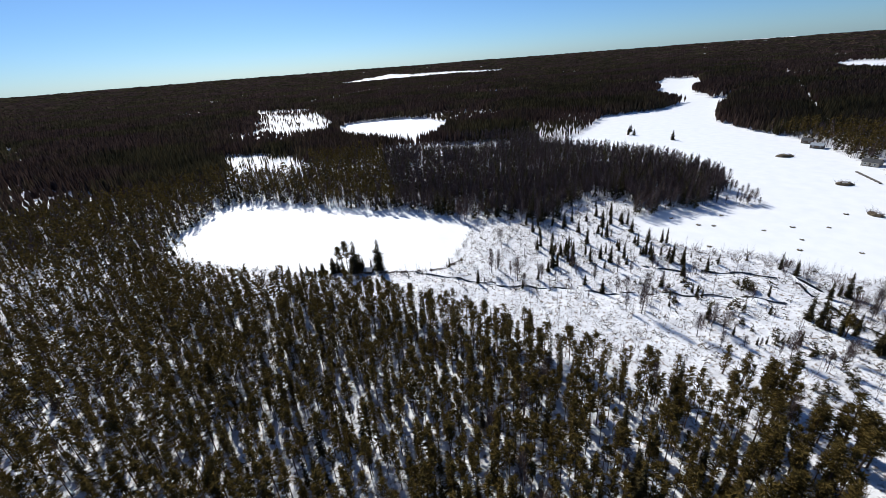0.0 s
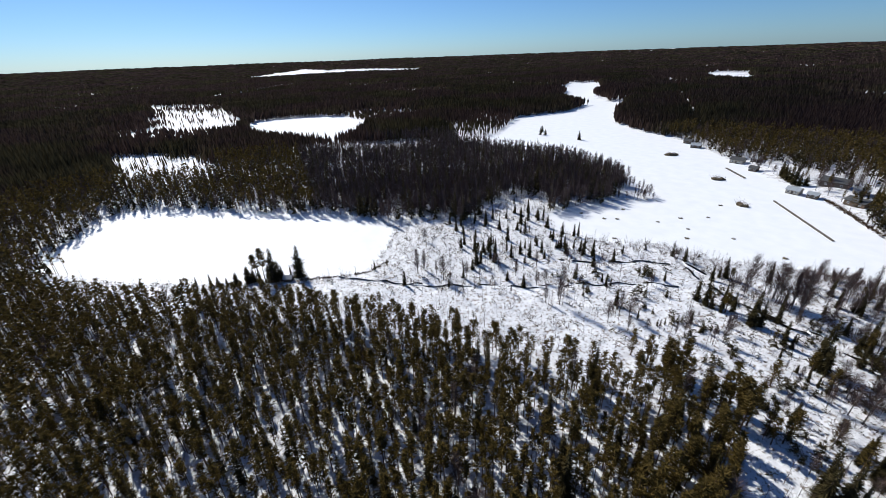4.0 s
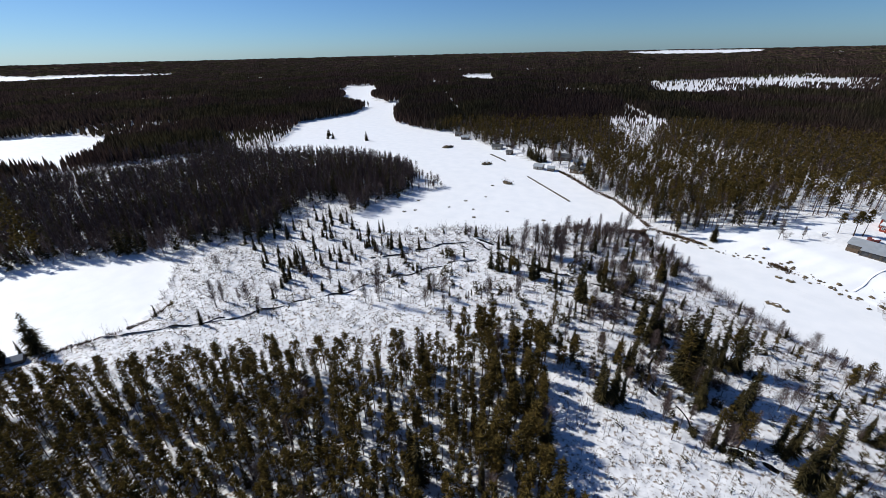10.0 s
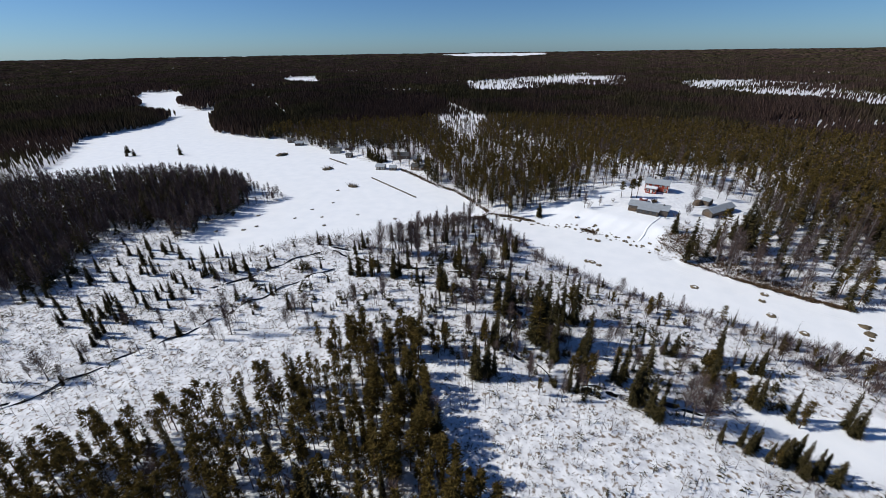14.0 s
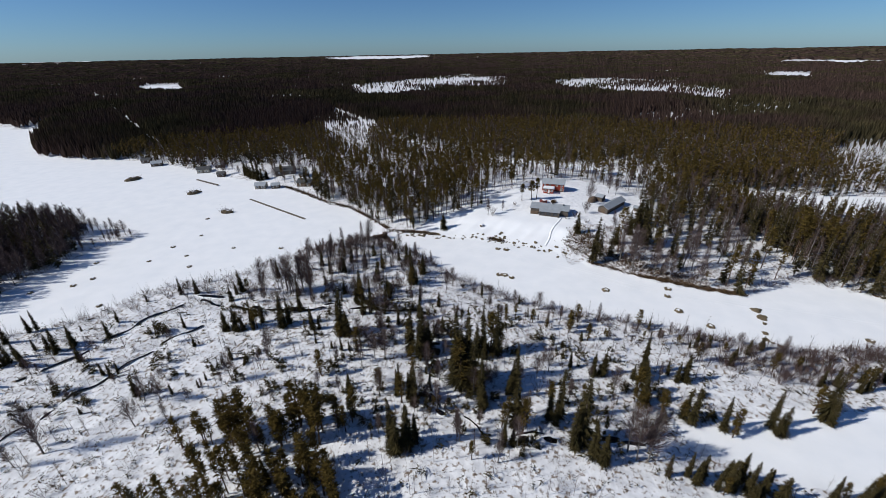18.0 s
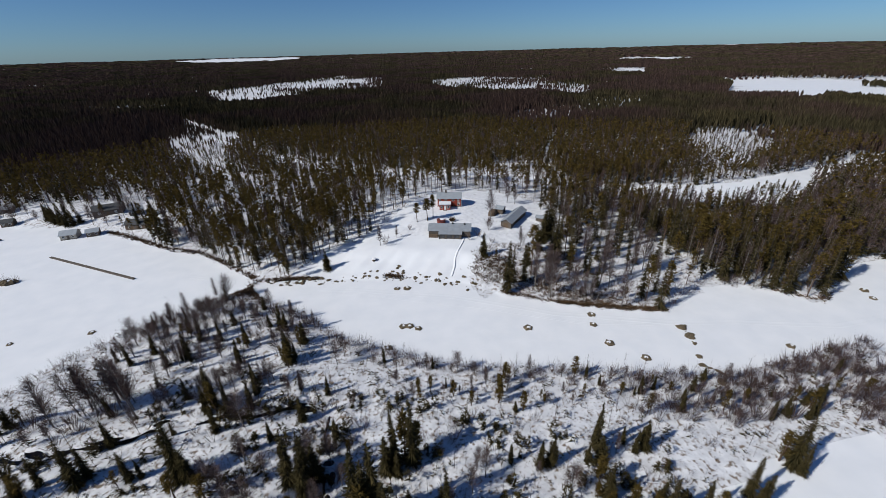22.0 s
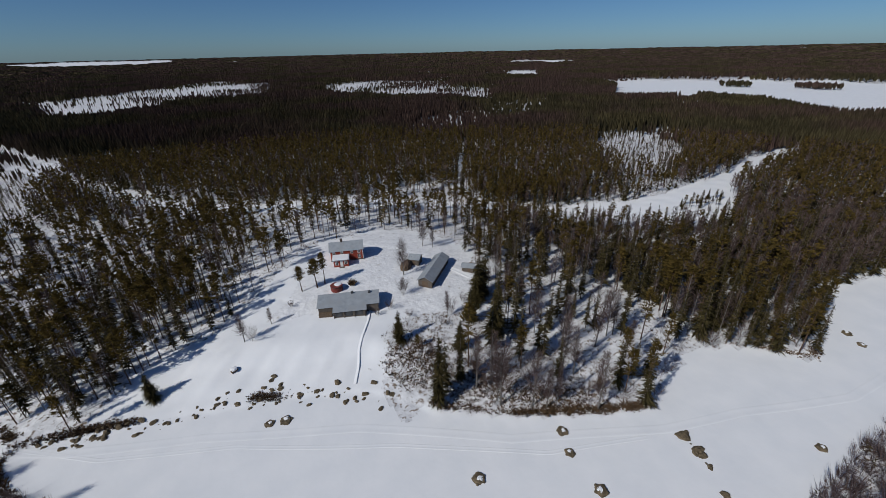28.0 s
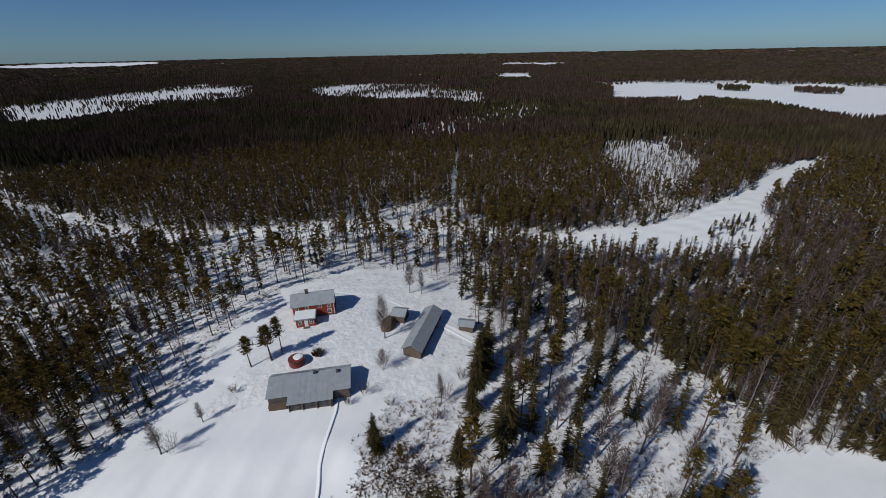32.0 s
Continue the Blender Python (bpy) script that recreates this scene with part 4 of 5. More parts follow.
# ---- open water ----
def ribbon(name, line, width, lift, mat, label, category, uneven=0.5, wind=1.0, gaps=2.0):
    pts = np.array(line, float)
    seg = np.hypot(*np.diff(pts, axis=0).T)
    cum = np.concatenate([[0], np.cumsum(seg)])
    u = np.arange(0, cum[-1], 0.8)
    x, y = np.interp(u, cum, pts[:, 0]), np.interp(u, cum, pts[:, 1])
    x, y = x + wind * 0.7 * np.sin(u * 0.55), y + wind * 0.6 * np.sin(u * 0.43 + 1)
    dx, dy = np.gradient(x), np.gradient(y)
    n = np.hypot(dx, dy)
    w = width * (1 + uneven * np.sin(u * 0.31) * np.sin(u * 0.83 + 2) + rng.normal(0, 0.12, len(u)))
    w = np.clip(w, 0.12, None)
    nx_, ny_ = -dy / n * w / 2, dx / n * w / 2
    z = height(x, y) + lift
    v = []
    for i in range(len(u)):
        v += [(x[i] - nx_[i], y[i] - ny_[i], z[i]), (x[i] + nx_[i], y[i] + ny_[i], z[i])]
    f = [(2 * i, 2 * i + 2, 2 * i + 3, 2 * i + 1) for i in range(len(u) - 1) if math.sin(u[i] * 0.37 + 2 * math.sin(u[i] * 0.11)) < gaps]
    return tagged(mesh_object(name, v, f, mat), label, category, kind="structure")


def pool(x, y, rx, ry, turn, seed):
    """Melted pool: dark water with an uneven bank of snow round it."""
    ob = new("pool")
    tagged(ob, "dark melted water pool in snow beside the brook", "pool", "melted pools along the brook")
    rr = random.Random(seed)
    n = 18
    r = [1 + 0.28 * math.sin(2 * 6.283 * i / n + seed) + rr.uniform(-0.12, 0.12) for i in range(n)]
    edge = [(rx * k * math.cos(6.2832 * i / n), ry * k * math.sin(6.2832 * i / n)) for i, k in enumerate(r)]
    z = float(height(np.array([x, x + rx, x - rx, x, x]), np.array([y, y, y, y + ry, y - ry])).mean()) + 0.2
    bm = bmesh.new()
    bm.faces.new([bm.verts.new((a * 1.03, b * 1.03, 0)) for a, b in edge])
    part("water", bm, WATER, ob)
    bm = bmesh.new()
    rings = [[bm.verts.new((a * k + 0.5 * m * a / math.hypot(a, b), b * k + 0.5 * m * b / math.hypot(a, b), h + rr.uniform(0, 0.04))) for a, b in edge] for k, m, h in ((1.0, 0, -0.03), (1.02, 0.1, 0.06), (1.06, 0.4, 0.03), (1.15, 1.2, -0.45))]
    for one, two in zip(rings, rings[1:]):
        for i in range(n):
            j = (i + 1) % n
            bm.faces.new((one[i], one[j], two[j], two[i])).smooth = True
    part("snow_bank", bm, SNOW, ob)
    ob.matrix_basis = pose(x, y, z, 0, 0, turn)


ribbon("water", CREEK, 1.0, 0.3, WATER, "dark open creek water between snowy banks", "creek", 0.6, 1.0, 0.72)
ribbon("water", BROOK, 0.4, 0.28, WATER, "narrow dark winding brook in the snow", "brook", 0.4, 1.6, 0.6)
ribbon("water", DITCH, 0.75, 0.3, WATER, "dark straight ditch across the snowy bog", "ditch", 0.5)


POOLS = [(-84, 101, 4.2, 1.0, -10), (-66, 95.5, 3.0, 0.8, -20), (-61, 94.7, 2.2, 0.6, 5), (-53, 95.4, 3.2, 0.6, 8), (-22, 95, 3.2, 0.7, 5), (-13.3, 94, 1.8, 1.0, -10), (-43.6, 97.3, 1.4, 0.7, 0), (-8.4, 79, 0.9, 0.7, 30), (-7.8, 75.8, 0.7, 1.2, 10), (-8.3, 71.5, 0.8, 1.1, -15), (-8.4, 60, 0.8, 1.2, 20), (-6, 55.8, 1.2, 0.7, -20), (10.9, 49.3, 1.7, 1.0, 10), (16.5, 49.6, 1.1, 0.9, 0), (28.5, 50.7, 2.6, 0.7, 0), (33, 50.4, 1.8, 0.6, -5)]
for i, row in enumerate(POOLS):
    pool(*row, i * 3 + 1)


def snow_ridge(line, width, high, single=False):
    """A driven track: two low ridges of packed snow. single: one ridge, steep on one side, for a ditch."""
    pts = np.array(line, float)
    seg = np.hypot(*np.diff(pts, axis=0).T)
    cum = np.concatenate([[0], np.cumsum(seg)])
    u = np.arange(0, cum[-1], 1.5)
    x, y = np.interp(u, cum, pts[:, 0]) + 0.8 * np.sin(u * 0.06), np.interp(u, cum, pts[:, 1]) + 0.8 * np.sin(u * 0.05 + 2)
    dx, dy = np.gradient(x), np.gradient(y)
    n = np.hypot(dx, dy)
    z = height(x, y)
    prof = [(-1.0, -0.03), (-0.8, 1.0), (-0.5, 0.15), (0.5, 0.1), (0.8, 0.9), (1.0, -0.03)]
    if single:
        prof = [(-3.0, -0.1), (-1.4, 0.35), (-0.2, 1.0), (0.25, 0.9), (0.5, -0.1)]
    v, f = [], []
    for i in range(len(u)):
        for a, b in prof:
            j = rng.normal(0, 0.05)
            v.append((x[i] - dy[i] / n[i] * width * a / 2, y[i] + dx[i] / n[i] * width * a / 2, z[i] + 0.03 + high * b * (1 + j * 3)))
    k = len(prof)
    for i in range(len(u) - 1):
        for j in range(k - 1):
            f.append((i * k + j, i * k + k + j, i * k + k + j + 1, i * k + j + 1))
    return tagged(mesh_object("low_ridge", v, f, SNOW, smooth=True), "low ridge of snow along a track or ditch", "track", kind="structure")


snow_ridge([(-60, 168), (-25, 152), (0, 144), (29, 131), (55, 114), (85, 103), (104, 99), (129, 90), (160, 88)], 2.2, 0.035)
snow_ridge([(-40, 160), (-20, 147), (5, 139), (35, 124), (60, 108), (80, 102)], 1.0, 0.03)
# ridge added so that its shade draws the dark line of the yard ditch
snow_ridge(YARD_DITCH, 0.5, 0.22, True)
snow_ridge([(80, 162), (74, 174), (68, 184), (60, 198), (48, 207)], 2.2, 0.12)
snow_ridge([(-118, 4), (-111, 17), (-103, 33), (-96, 47), (-91, 60), (-85, 72), (-78, 83)], 2.6, 0.12)


# ---- stone mounds on the ice ----
def lump(r, h, seed, rough=0.25, seg=10, rings=4):
    bm = bmesh.new()
    rr = random.Random(seed)
    tops = []
    ringv = []
    for k in range(rings):
        f = k / rings
        rad = r * math.cos(f * math.pi / 2) ** 0.7
        ringv.append([bm.verts.new((rad * math.cos(6.2832 * i / seg) * (1 + rr.uniform(-rough, rough)), rad * math.sin(6.2832 * i / seg) * (1 + rr.uniform(-rough, rough)), h * math.sin(f * math.pi / 2) * (1 + rr.uniform(-rough, rough)) - (0.15 if k == 0 else 0))) for i in range(seg)])
    top = bm.verts.new((0, 0, h))
    for a, b in zip(ringv, ringv[1:]):
        for i in range(seg):
            bm.faces.new((a[i], a[(i + 1) % seg], b[(i + 1) % seg], b[i]))
    for i in range(seg):
        bm.faces.new((ringv[-1][i], ringv[-1][(i + 1) % seg], top))
    return bm


def mound(seed, r):
    ob = new("stone_mound")
    tagged(ob, "brown grassy stone mound with snow cap on the ice", "mound", "stone mounds on the frozen lake")
    part("base", lump(r, r * 0.42, seed, 0.22), ROCK, ob)
    cap = part("snow_cap", lump(r * 0.48, r * 0.2, seed + 9, 0.3), SNOW, ob, "melting snow cap")
    cap.location = (0.12 * r, 0.1 * r, r * 0.28)
    for i in range(5):
        a = i * 1.3 + seed
        st = part("stone", lump(r * 0.28, r * 0.24, seed + i + 20, 0.25, 7, 3), ROCK, ob)
        st.location = (math.cos(a) * r * 0.85, math.sin(a) * r * 0.85, 0)
    return ob


mounds = [mound(3, 1.15), mound(11, 1.0), mound(27, 1.25)]
MOUNDS = [(11.2, 119.8), (15.3, 117.8), (6, 111.2), (13.1, 119.5), (12, 141), (15.3, 140.3), (154.9, 101.6), (152.5, 97.5), (45.5, 110.3), (66, 111.5), (64, 107), (63.8, 98.7), (69.3, 91.3), (108, 86), (-139, 108), (-136, 113), (-125, 127), (-124, 140), (-106, 123), (-119, 152), (-128, 172), (-119, 96), (-97.5, 139.7), (-77.3, 139.8), (-145, 125), (-113, 132), (-150, 103)]
for i, (x, y) in enumerate(MOUNDS):
    k = 0.78 if x < -70 else 1.0
    m = pose(x, y, 0, 0, 0, i * 77) @ Matrix.Diagonal((k, k, k, 1))
    if i < 3:
        mounds[i].matrix_basis = m
    else:
        copy_thing(mounds[i % 3], m)


def boulder(seed, r, label, group):
    bm = lump(r, r * 0.75, seed, 0.3, 8, 4)
    me = bpy.data.meshes.new("boulder")
    bm.to_mesh(me)
    bm.free()
    me.materials.append(ROCK)
    return tagged(new("boulder", me), label, "boulder", group)


stones = [boulder(5, 0.7, "lichen-brown boulder bare of snow by the bank", "boulders along the river bank"), boulder(15, 0.45, "lichen-brown boulder bare of snow by the bank", "boulders along the river bank"), boulder(25, 0.95, "lichen-brown boulder bare of snow by the bank", "boulders along the river bank")]
places = []
xa, ya = along([(-30, 156), (-8, 152), (7, 151.5), (16, 149), (28, 142), (38, 135)], 135, 1.5)
places += list(zip(xa, ya))
for x, y, n, spread in ((87, 100, 9, 0.7), (86.5, 96.6, 6, 0.6), (85.4, 93.2, 2, 0.5), (82.4, 88, 3, 0.5), (80.9, 85.5, 2, 0.3), (82.2, 82.9, 6, 0.7), (80.6, 80, 3, 0.5)):
    places += [(x + rng.normal(0, spread * 0.5), y + rng.normal(0, spread)) for k in range(n)]
for i, (x, y) in enumerate(places):
    k = float(rng.uniform(0.45, 1.1)) if i < 135 else float(rng.uniform(0.8, 1.5))
    m = pose(float(x), float(y), float(height(np.array([x]), np.array([y]))[0]) - 0.05, 0, 0, i * 53) @ Matrix.Diagonal((k, k * 0.8, k * 0.8, 1))
    if i < 3:
        stones[i].matrix_basis = m
    else:
        copy_thing(stones[i % 3], m)


# ================= buildings =================
def box(bm, x0, x1, y0, y1, z0, z1):
    v = [bm.verts.new(p) for p in ((x0, y0, z0), (x1, y0, z0), (x1, y1, z0), (x0, y1, z0), (x0, y0, z1), (x1, y0, z1), (x1, y1, z1), (x0, y1, z1))]
    for f in ((3, 2, 1, 0), (4, 5, 6, 7), (0, 1, 5, 4), (1, 2, 6, 5), (2, 3, 7, 6), (3, 0, 4, 7)):
        bm.faces.new([v[i] for i in f])
    return bm


def boxed(*spans):
    bm = bmesh.new()
    for s in spans:
        box(bm, *s)
    return bm


def prism(profile, x0, x1):
    """A profile in the yz plane drawn out along x."""
    bm = bmesh.new()
    a = [bm.verts.new((x0, y, z)) for y, z in profile]
    b = [bm.verts.new((x1, y, z)) for y, z in profile]
    n = len(profile)
    bm.faces.new(a[::-1])
    bm.faces.new(b)
    for i in range(n):
        bm.faces.new((a[i], a[(i + 1) % n], b[(i + 1) % n], b[i]))
    bmesh.ops.recalc_face_normals(bm, faces=bm.faces)
    return bm


WHITE = material("white_paint", (0.7, 0.7, 0.68), (0.82, 0.82, 0.8), 0.6, 4, 3)
GLASS = material("dark_window_glass", (0.015, 0.018, 0.022), (0.03, 0.034, 0.04), 0.05, 1, 2)
BRICK = material("sooty_chimney_brick", (0.05, 0.04, 0.035), (0.12, 0.09, 0.075), 0.9, 5, 4)
BROWNWALL = material("brown_boards", (0.09, 0.06, 0.04), (0.17, 0.12, 0.08), 0.85, 3, 5, stretch=(1, 1, 5))
PALEWALL = material("pale_yellow_boards", (0.36, 0.33, 0.26), (0.5, 0.46, 0.38), 0.8, 3, 4, stretch=(1, 1, 5))
DARKROOF = material("dark_felt_roof", (0.04, 0.042, 0.045), (0.09, 0.09, 0.092), 0.85, 1.2, 6)
REDPAINT = material("dull_red_paint", (0.14, 0.03, 0.025), (0.22, 0.05, 0.04), 0.6, 2, 4)


def slope_roof(parent, name, x0, x1, p, q, thick, mat, seams=0.0, label=""):
    """One roof slope from eave p to ridge q, both (y, z)."""
    roof = part(name, prism([p, q, (q[0], q[1] + thick), (p[0], p[1] + thick)], x0, x1), mat, parent, label)
    if seams:
        bm = bmesh.new()
        n = int((x1 - x0) / seams)
        for i in range(1, n):
            x = x0 + (x1 - x0) * i / n
            v = []
            for dx in (-0.03, 0.03):
                for (yy, zz) in (p, q):
                    for up in (thick + 0.002, thick + 0.02):
                        v.append(bm.verts.new((x + dx, yy, zz + up)))
            for f in ((0, 2, 3, 1), (4, 5, 7, 6), (1, 3, 7, 5), (0, 1, 5, 4), (2, 6, 7, 3)):
                bm.faces.new([v[k] for k in f])
        part("seams", bm, mat, roof)
    return roof


def window(parent, x, z, w, h, y, side=-1):
    """Window on a long wall at depth y, facing -y (side -1) or +y."""
    o = 0.05 * side
    fr = part("window", boxed((x - w / 2 - 0.1, x + w / 2 + 0.1, min(y, y + o), max(y, y + o), z - 0.1, z), (x - w / 2 - 0.1, x + w / 2 + 0.1, min(y, y + o), max(y, y + o), z + h, z + h + 0.1), (x - w / 2 - 0.1, x - w / 2, min(y, y + o), max(y, y + o), z, z + h), (x + w / 2, x + w / 2 + 0.1, min(y, y + o), max(y, y + o), z, z + h), (x - 0.03, x + 0.03, min(y, y + o), max(y, y + o), z, z + h), (x - w / 2, x - 0.03, min(y, y + o), max(y, y + o), z + h * 0.62, z + h * 0.62 + 0.05), (x + 0.03, x + w / 2, min(y, y + o), max(y, y + o), z + h * 0.62, z + h * 0.62 + 0.05)), WHITE, parent, "white window frame")
    part("pane", boxed((x - w / 2, x + w / 2, min(y, y + o * 0.4), max(y, y + o * 0.4), z, z + h)), GLASS, fr)


def gable_house(name, label, category, x, y, turn, L, D, eave, ridge, wall, roof, windows=(), doors=(), chimney=None, over=0.35, z=None, seams=0.0, corner=None, group=""):
    """A gabled building: origin at the middle of its front wall, ridge along its length."""
    zz = float(min(height(np.array([x, x + 2, x - 2]), np.array([y, y + 2, y + 3])))) if z is None else z
    ob = new(name)
    tagged(ob, label, category, group)
    ob.matrix_basis = pose(x, y, zz, 0, 0, turn)
    body = part("wall", prism([(0, -0.6), (D, -0.6), (D, eave), (D / 2, ridge - 0.06), (0, eave)], -L / 2, L / 2), wall, ob)
    part("foundation", boxed((-L / 2 - 0.06, L / 2 + 0.06, -0.06, D + 0.06, -0.7, 0.3)), GREYWALL, ob, "grey stone footing")
    k = (ridge - eave) / (D / 2)
    slope_roof(ob, "roof", -L / 2 - over, L / 2 + over, (-over, eave - k * over), (D / 2, ridge), 0.1, roof, seams)
    slope_roof(ob, "roof", -L / 2 - over, L / 2 + over, (D + over, eave - k * over), (D / 2, ridge), 0.1, roof, seams)
    if corner:
        for cx in (-L / 2 - 0.03, L / 2 - 0.13):
            for cy in (-0.03, D - 0.13):
                part("corner_board", boxed((cx, cx + 0.16, cy, cy + 0.16, 0.3, eave - 0.02)), corner, ob, "white corner board")
    for wx, wz, ww, wh in windows:
        window(ob, wx, wz, ww, wh, -0.002)
    for dx, dw, dh in doors:
        d = part("door", boxed((dx - dw / 2, dx + dw / 2, -0.06, -0.002, 0.05, dh)), GREYWALL if wall is not GREYWALL else BROWNWALL, ob, "plain plank door")
        part("handle", boxed((dx + dw / 2 - 0.2, dx + dw / 2 - 0.12, -0.1, -0.06, dh * 0.45, dh * 0.52)), BRICK, d)
    if chimney:
        c = part("chimney", boxed((chimney - 0.35, chimney + 0.35, D / 2 - 0.35, D / 2 + 0.35, ridge - 0.4, ridge + 0.9)), BRICK, ob, "sooty brick chimney")
        part("cap", boxed((chimney - 0.42, chimney + 0.42, D / 2 - 0.42, D / 2 + 0.42, ridge + 0.9, ridge + 1.0)), BRICK, c)
    return ob


# the red farmhouse with its porch
house = gable_house("farmhouse", "red board farmhouse with grey sheet roof in snow", "house", 42.9, 194.2, -14.4, 10.8, 6.6, 3.9, 5.7, REDWALL, METALROOF,
    windows=[(-4.2, 2.6, 0.75, 0.85), (-1.6, 2.6, 0.75, 0.85), (1.7, 2.6, 0.75, 0.85), (4.1, 2.6, 0.75, 0.85), (-4.2, 0.7, 0.9, 1.2), (4.1, 0.7, 0.9, 1.2)], chimney=-1.5, seams=1.1, corner=WHITE)
porch = new("porch")
tagged(porch, "red board porch with snow-covered low roof", "porch")
porch.matrix_basis = house.matrix_basis @ pose(-1.9, -4.1, 0)
part("wall", boxed((-2.4, 2.4, 0, 4.0, -0.6, 2.3)), REDWALL, porch)
part("roof", boxed((-2.8, 2.8, -0.4, 4.05, 2.3, 2.46)), METALROOF, porch)
bm = boxed((-2.7, 2.7, -0.3, 3.7, 2.465, 2.78))
bmesh.ops.bevel(bm, geom=bm.edges[:], offset=0.13, segments=3, affect="EDGES")
for v in bm.verts:
    v.co.z += 0.05 * math.sin(v.co.x * 2.1) * (v.co.z > 2.6)
part("snow", bm, SNOW, porch, "thick snow on the porch roof")
window(porch, -1.4, 0.8, 0.8, 1.0, -0.002)
window(porch, 1.5, 0.8, 0.8, 1.0, -0.002)
part("door", boxed((-0.3, 0.6, -0.06, -0.002, 0, 2.0)), WHITE, porch, "white panelled door")
part("step", boxed((-0.7, 1.0, -0.9, -0.07, -0.3, -0.02)), GREYWALL, porch)

# the grey barn, its long front slope stepped back at both ends
barn = new("barn")
tagged(barn, "weathered log barn with wide grey sheet roof", "barn")
BZ = float(height(np.array([36.0]), np.array([168.0]))[0])
barn.matrix_basis = pose(31.55, 165.4, BZ, 0, 0, -16.9)
part("wall", prism([(2.1, -0.6), (9.0, -0.6), (9.0, 2.2), (7.0, 3.3), (2.1, 2.2)], -4.0, 12.4), GREYWALL, barn)
part("wall", prism([(0.3, -0.6), (2.1, -0.6), (2.1, 2.2), (0.3, 1.75)], 0.2, 9.0), GREYWALL, barn)
slope_roof(barn, "roof", 0.0, 9.2, (-0.1, 1.72), (7.0, 3.45), 0.1, METALROOF, 1.1)
slope_roof(barn, "roof", 9.2, 12.8, (1.8, 2.19), (7.0, 3.45), 0.1, METALROOF, 1.1)
slope_roof(barn, "roof", -4.4, 0.0, (1.9, 2.21), (7.0, 3.45), 0.1, METALROOF, 1.1)
slope_roof(barn, "roof", -4.4, 12.8, (9.4, 2.05), (7.0, 3.45), 0.1, METALROOF, 1.1)
# dark panels on the closed wall, standing in for shade under the open front
for k, bx in enumerate((1.6, 4.4, 7.2)):
    part("front_shade", boxed((bx - 0.9, bx + 0.9, 0.24, 0.296, 0.1, 1.5)), DARKROOF, barn, "dark panel for the shade of the open front")
for bx in (0.3, 3.0, 5.8, 8.6):
    part("post", boxed((bx - 0.1, bx + 0.1, 0.06, 0.24, -0.5, 1.72)), GREYWALL, barn)
for bx, by, bz in ((5.2, 6.6, 3.2), (10.0, 6.2, 3.1)):
    part("vent", boxed((bx - 0.3, bx + 0.3, by - 0.3, by + 0.3, bz, bz + 0.75)), DARKROOF, barn, "dark roof vent box")
for i in range(10):
    part("log", boxed((-3.9 + 0.07 * (i % 3), -0.3 - 0.06 * (i % 4), 0.9 + 0.4 * (i % 2), 1.26 + 0.4 * (i % 2), -0.3 + 0.28 * (i // 2), -0.03 + 0.28 * (i // 2))), BROWNWALL, barn, "brown log stacked under the eave")

shed = new("long_shed")
tagged(shed, "long weathered plank shed with grey sheet roof", "shed")
shed.matrix_basis = pose(62.3, 167.6, float(height(np.array([66.0]), np.array([175.0]))[0]), 0, 0, 46.8)
part("wall", prism([(0, -1.2), (4.4, -1.2), (4.4, 2.2), (2.2, 3.45), (0, 2.2)], 0, 17.2), GREYWALL, shed)
slope_roof(shed, "roof", -0.4, 9.4, (-0.5, 1.95), (2.2, 3.5), 0.1, METALROOF, 1.1)
slope_roof(shed, "roof", 9.4, 17.6, (-0.5, 2.0), (2.2, 3.53), 0.1, METALROOF, 1.1)
slope_roof(shed, "roof", -0.4, 17.6, (4.9, 1.95), (2.2, 3.5), 0.1, METALROOF, 1.1)
part("gable_door", boxed((-0.06, -0.002, 1.2, 3.2, -0.4, 1.9)), BROWNWALL, shed, "wide brown plank door")
part("beam", boxed((-0.1, -0.002, 0.1, 4.3, 2.0, 2.2)), GREYWALL, shed)

gable_house("small_shed", "small grey log storehouse with sheet roof", "shed", 62.5, 182.6, -40, 3.4, 3.8, 2.2, 3.1, GREYWALL, METALROOF, doors=[(0, 0.9, 1.8)])
gable_house("woodshed", "low grey plank woodshed with light roof", "shed", 77.4, 172.3, -38, 3.8, 3.0, 1.9, 2.5, GREYWALL, METALROOF, doors=[(0.5, 0.8, 1.6)])
heap = new("woodpile")
tagged(heap, "dark brown rounded heap of firewood and bark", "woodpile")
heap.matrix_basis = pose(59.6, 182.4, float(height(np.array([59.6]), np.array([182.4]))[0]), 0, 0, 48) @ Matrix.Diagonal((1.45, 0.8, 1, 1))
part("heap", lump(2.3, 2.0, 8, 0.1, 14, 5), BROWNWALL, heap)
for i in range(22):
    lg = part("log", boxed((-0.5, 0.5, -0.09, 0.09, -0.09, 0.09)), BROWNWALL, heap)
    a = i * 2.4
    lg.matrix_basis = pose(math.cos(a) * 1.7, math.sin(a) * 1.7, 0.5 + 0.05 * i, 0, 20, math.degrees(a))
tub = new("round_tub")
tagged(tub, "round dark red wooden tub half filled with snow", "tub")
tub.matrix_basis = pose(35.6, 178.3, float(height(np.array([35.6]), np.array([178.3]))[0]), 0, 0, 0)
bm = bmesh.new()
bmesh.ops.create_cone(bm, cap_ends=True, segments=28, radius1=1.75, radius2=1.8, depth=1.7)
part("tub_wall", bm, REDPAINT, tub).location = (0, 0, 0.75)
bm = bmesh.new()
bmesh.ops.create_cone(bm, cap_ends=True, segments=28, radius1=1.84, radius2=1.84, depth=0.12)
part("hoop", bm, DARKROOF, tub).location = (0, 0, 1.5)
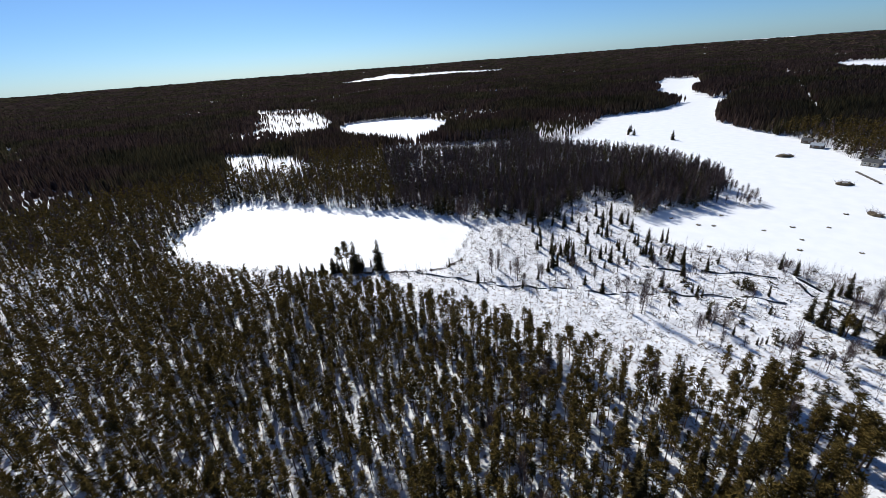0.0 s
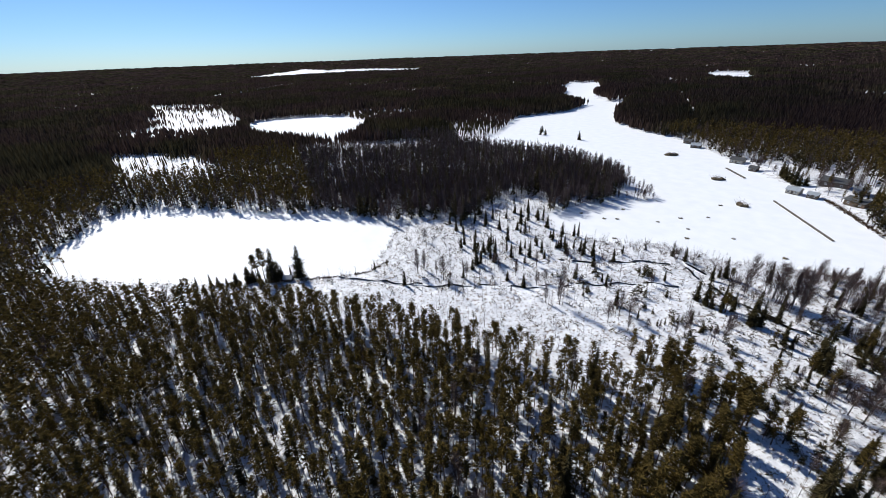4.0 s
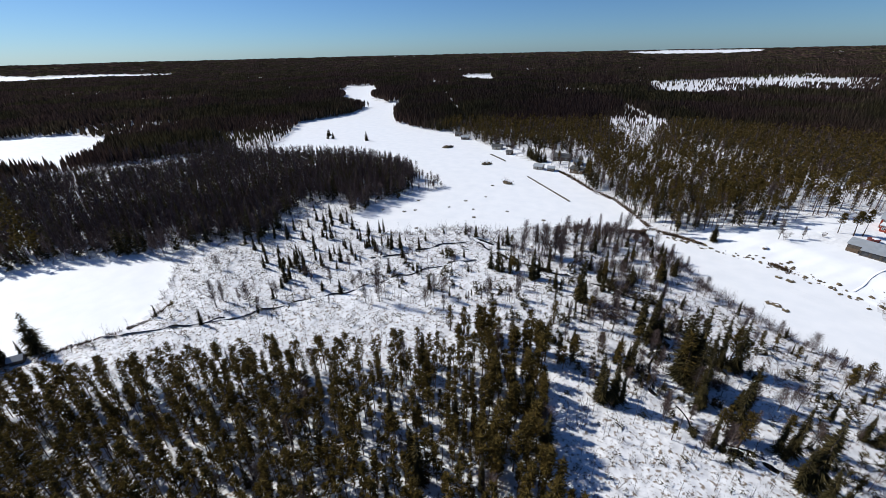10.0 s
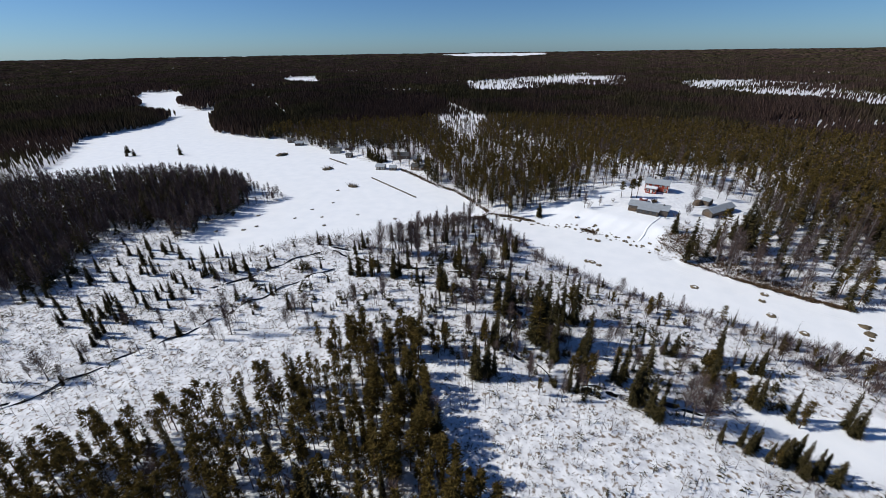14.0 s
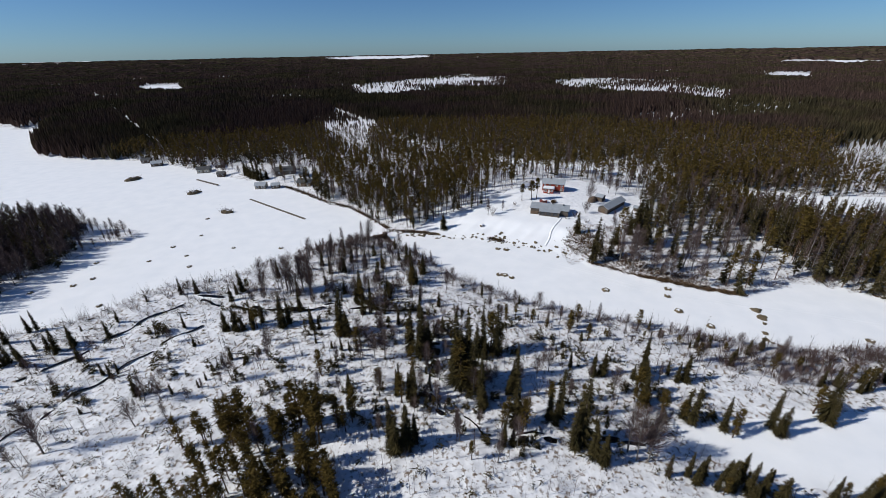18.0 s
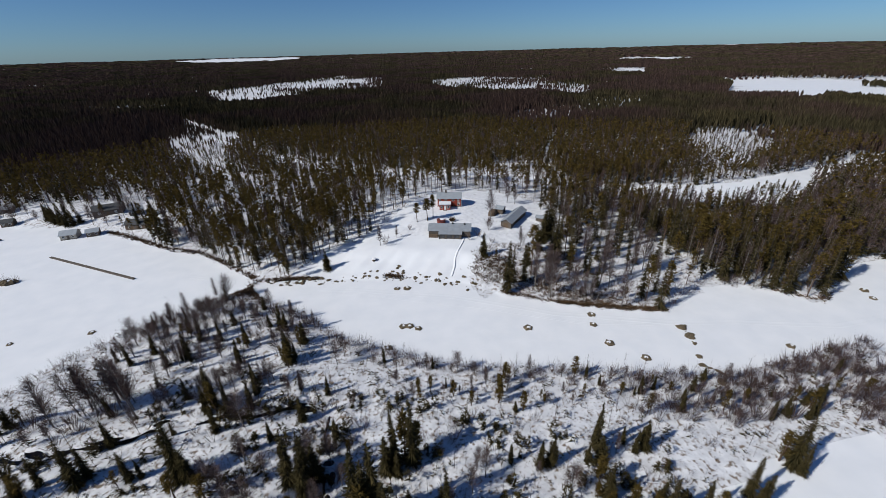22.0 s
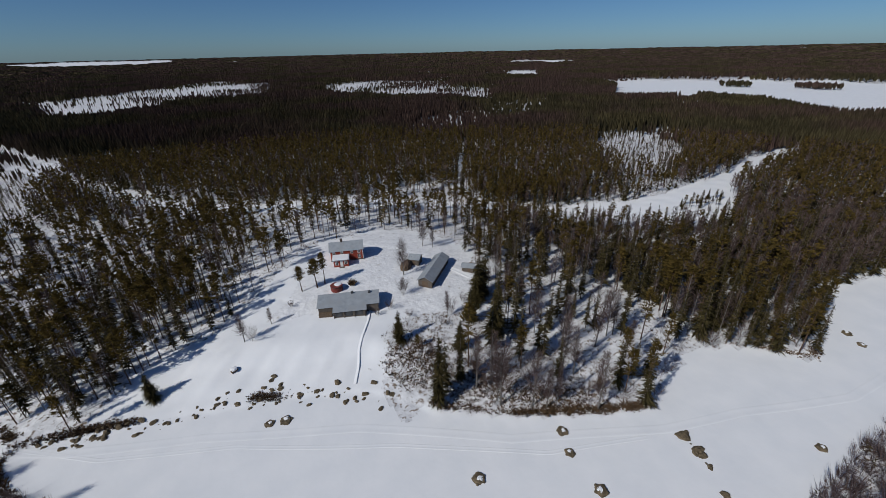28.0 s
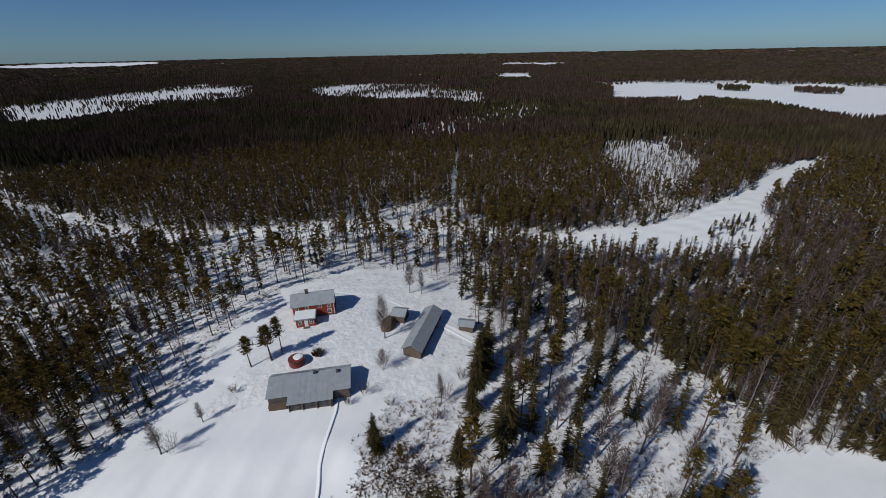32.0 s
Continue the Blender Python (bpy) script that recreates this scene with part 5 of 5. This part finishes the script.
part("snow", lump(1.2, 0.2, 2, 0.1, 12, 3), SNOW, tub, "wind-packed snow on the lid").location = (0.45, 0.2, 1.58)
part("lid", boxed((-1.2, 1.2, -0.12, 0.12, 1.6, 1.68)), BROWNWALL, tub)
box_thing = new("feed_box")
tagged(box_thing, "small brown wooden feed box topped with snow", "box")
box_thing.matrix_basis = pose(6, 159, float(height(np.array([6.0]), np.array([159.0]))[0]), 0, 0, 30)
part("body", boxed((-0.7, 0.7, -0.4, 0.4, -0.1, 0.8)), BROWNWALL, box_thing)
part("snow", lump(0.8, 0.3, 3, 0.08, 10, 3), SNOW, box_thing).location = (0, 0, 0.78)

# cottages on the far shore
COTTAGES = [(-181, 256, 14, 8, 5, 2.6, 4.2, PALEWALL, DARKROOF), (-163, 246, 10, 4.5, 4, 2.2, 3.4, BROWNWALL, DARKROOF), (-243, 284, 20, 6, 5, 2.3, 3.6, BROWNWALL, DARKROOF), (-228, 275, 25, 7, 5, 2.3, 3.6, GREYWALL, METALROOF), (-124, 220, 8, 6, 5, 2.3, 3.7, PALEWALL, METALROOF), (-115, 221, 15, 4.5, 4, 2.2, 3.2, BROWNWALL, METALROOF), (-118, 243, 12, 12, 7, 2.8, 4.8, GREYWALL, DARKROOF), (-98, 222, -10, 9, 6, 2.5, 4.2, BROWNWALL, DARKROOF), (-174, 264, 10, 5, 4, 2.2, 3.3, GREYWALL, METALROOF), (-104, 240, 30, 6, 5, 2.4, 3.8, GREYWALL, METALROOF)]
for x, y, turn, L, D, e, r, wall, roof in COTTAGES:
    words = {"brown_boards": "brown board", "pale_yellow_boards": "pale board", "weathered_grey_logs": "grey log"}[wall.name]
    gable_house("cottage", words + " lakeside cottage with " + ("dark felt" if roof is DARKROOF else "grey sheet") + " roof", "cottage", x, y, turn, L, D, e, r, wall, roof, windows=[(-L * 0.28, 0.9, 0.8, 1.0), (L * 0.28, 0.9, 0.8, 1.0)], doors=[(0, 0.9, 2.0)], group="cottages on the lake shore")

gable_house("lake_hut", "small grey plank hut under spruces by the pond", "hut", -138, -37.5, 70, 2.8, 2.4, 1.7, 2.5, GREYWALL, METALROOF, doors=[(0, 0.8, 1.5)])

# log boom, pier and islets
boom = new("log_boom")
tagged(boom, "long dark log boom frozen into the lake", "log boom")
a, b = Vector((-120.7, 201, 0.0)), Vector((-79, 172, 0.0))
n = 10
for i in range(n):
    p, q = a.lerp(b, i / n), a.lerp(b, (i + 0.96) / n)
    lg = part("log", boxed((0, (q - p).length, -0.45, 0.45, 0.02, 0.4)), GREYWALL, boom)
    lg.matrix_basis = pose(p.x, p.y, 0, 0, 0, math.degrees(math.atan2(q.y - p.y, q.x - p.x)))
pier = new("pier")
tagged(pier, "narrow grey plank pier in the ice", "pier")
pier.matrix_basis = pose(-175, 239, 0, 0, 0, math.degrees(math.atan2(-12, 21)))
part("deck", boxed((0, 24, -0.6, 0.6, 0.45, 0.6)), GREYWALL, pier)
for i in range(7):
    part("post", boxed((i * 3.8 + 0.3, i * 3.8 + 0.5, -0.5, 0.5, -0.3, 0.45)), GREYWALL, pier)
for x, y, r in ((-219, 240, 3.6), (-160, 212, 3.0), (-123, 181, 2.6)):
    isl = new("islet")
    tagged(isl, "dark rocky islet rising from the ice", "islet")
    isl.matrix_basis = pose(x, y, 0, 0, 0, x * 3) @ Matrix.Diagonal((1.3, 0.8, 1, 1))
    part("rock", lump(r, r * 0.5, int(-x), 0.22, 14, 5), ROCK, isl)
    part("snow", lump(r * 0.45, r * 0.12, int(-x) + 1, 0.2, 12, 3), SNOW, isl).location = (0.3, 0.2, r * 0.4)
    tri_part("shrub", placed(willow, rng.normal(0, r * 0.5, 9), rng.normal(0, r * 0.5, 9), np.full(9, 0.1), rng.uniform(0.7, 1.2, 9), rng.uniform(0, 6, 9), rng.integers(0, 9, 9)), TWIG, isl, "bare shrubs")
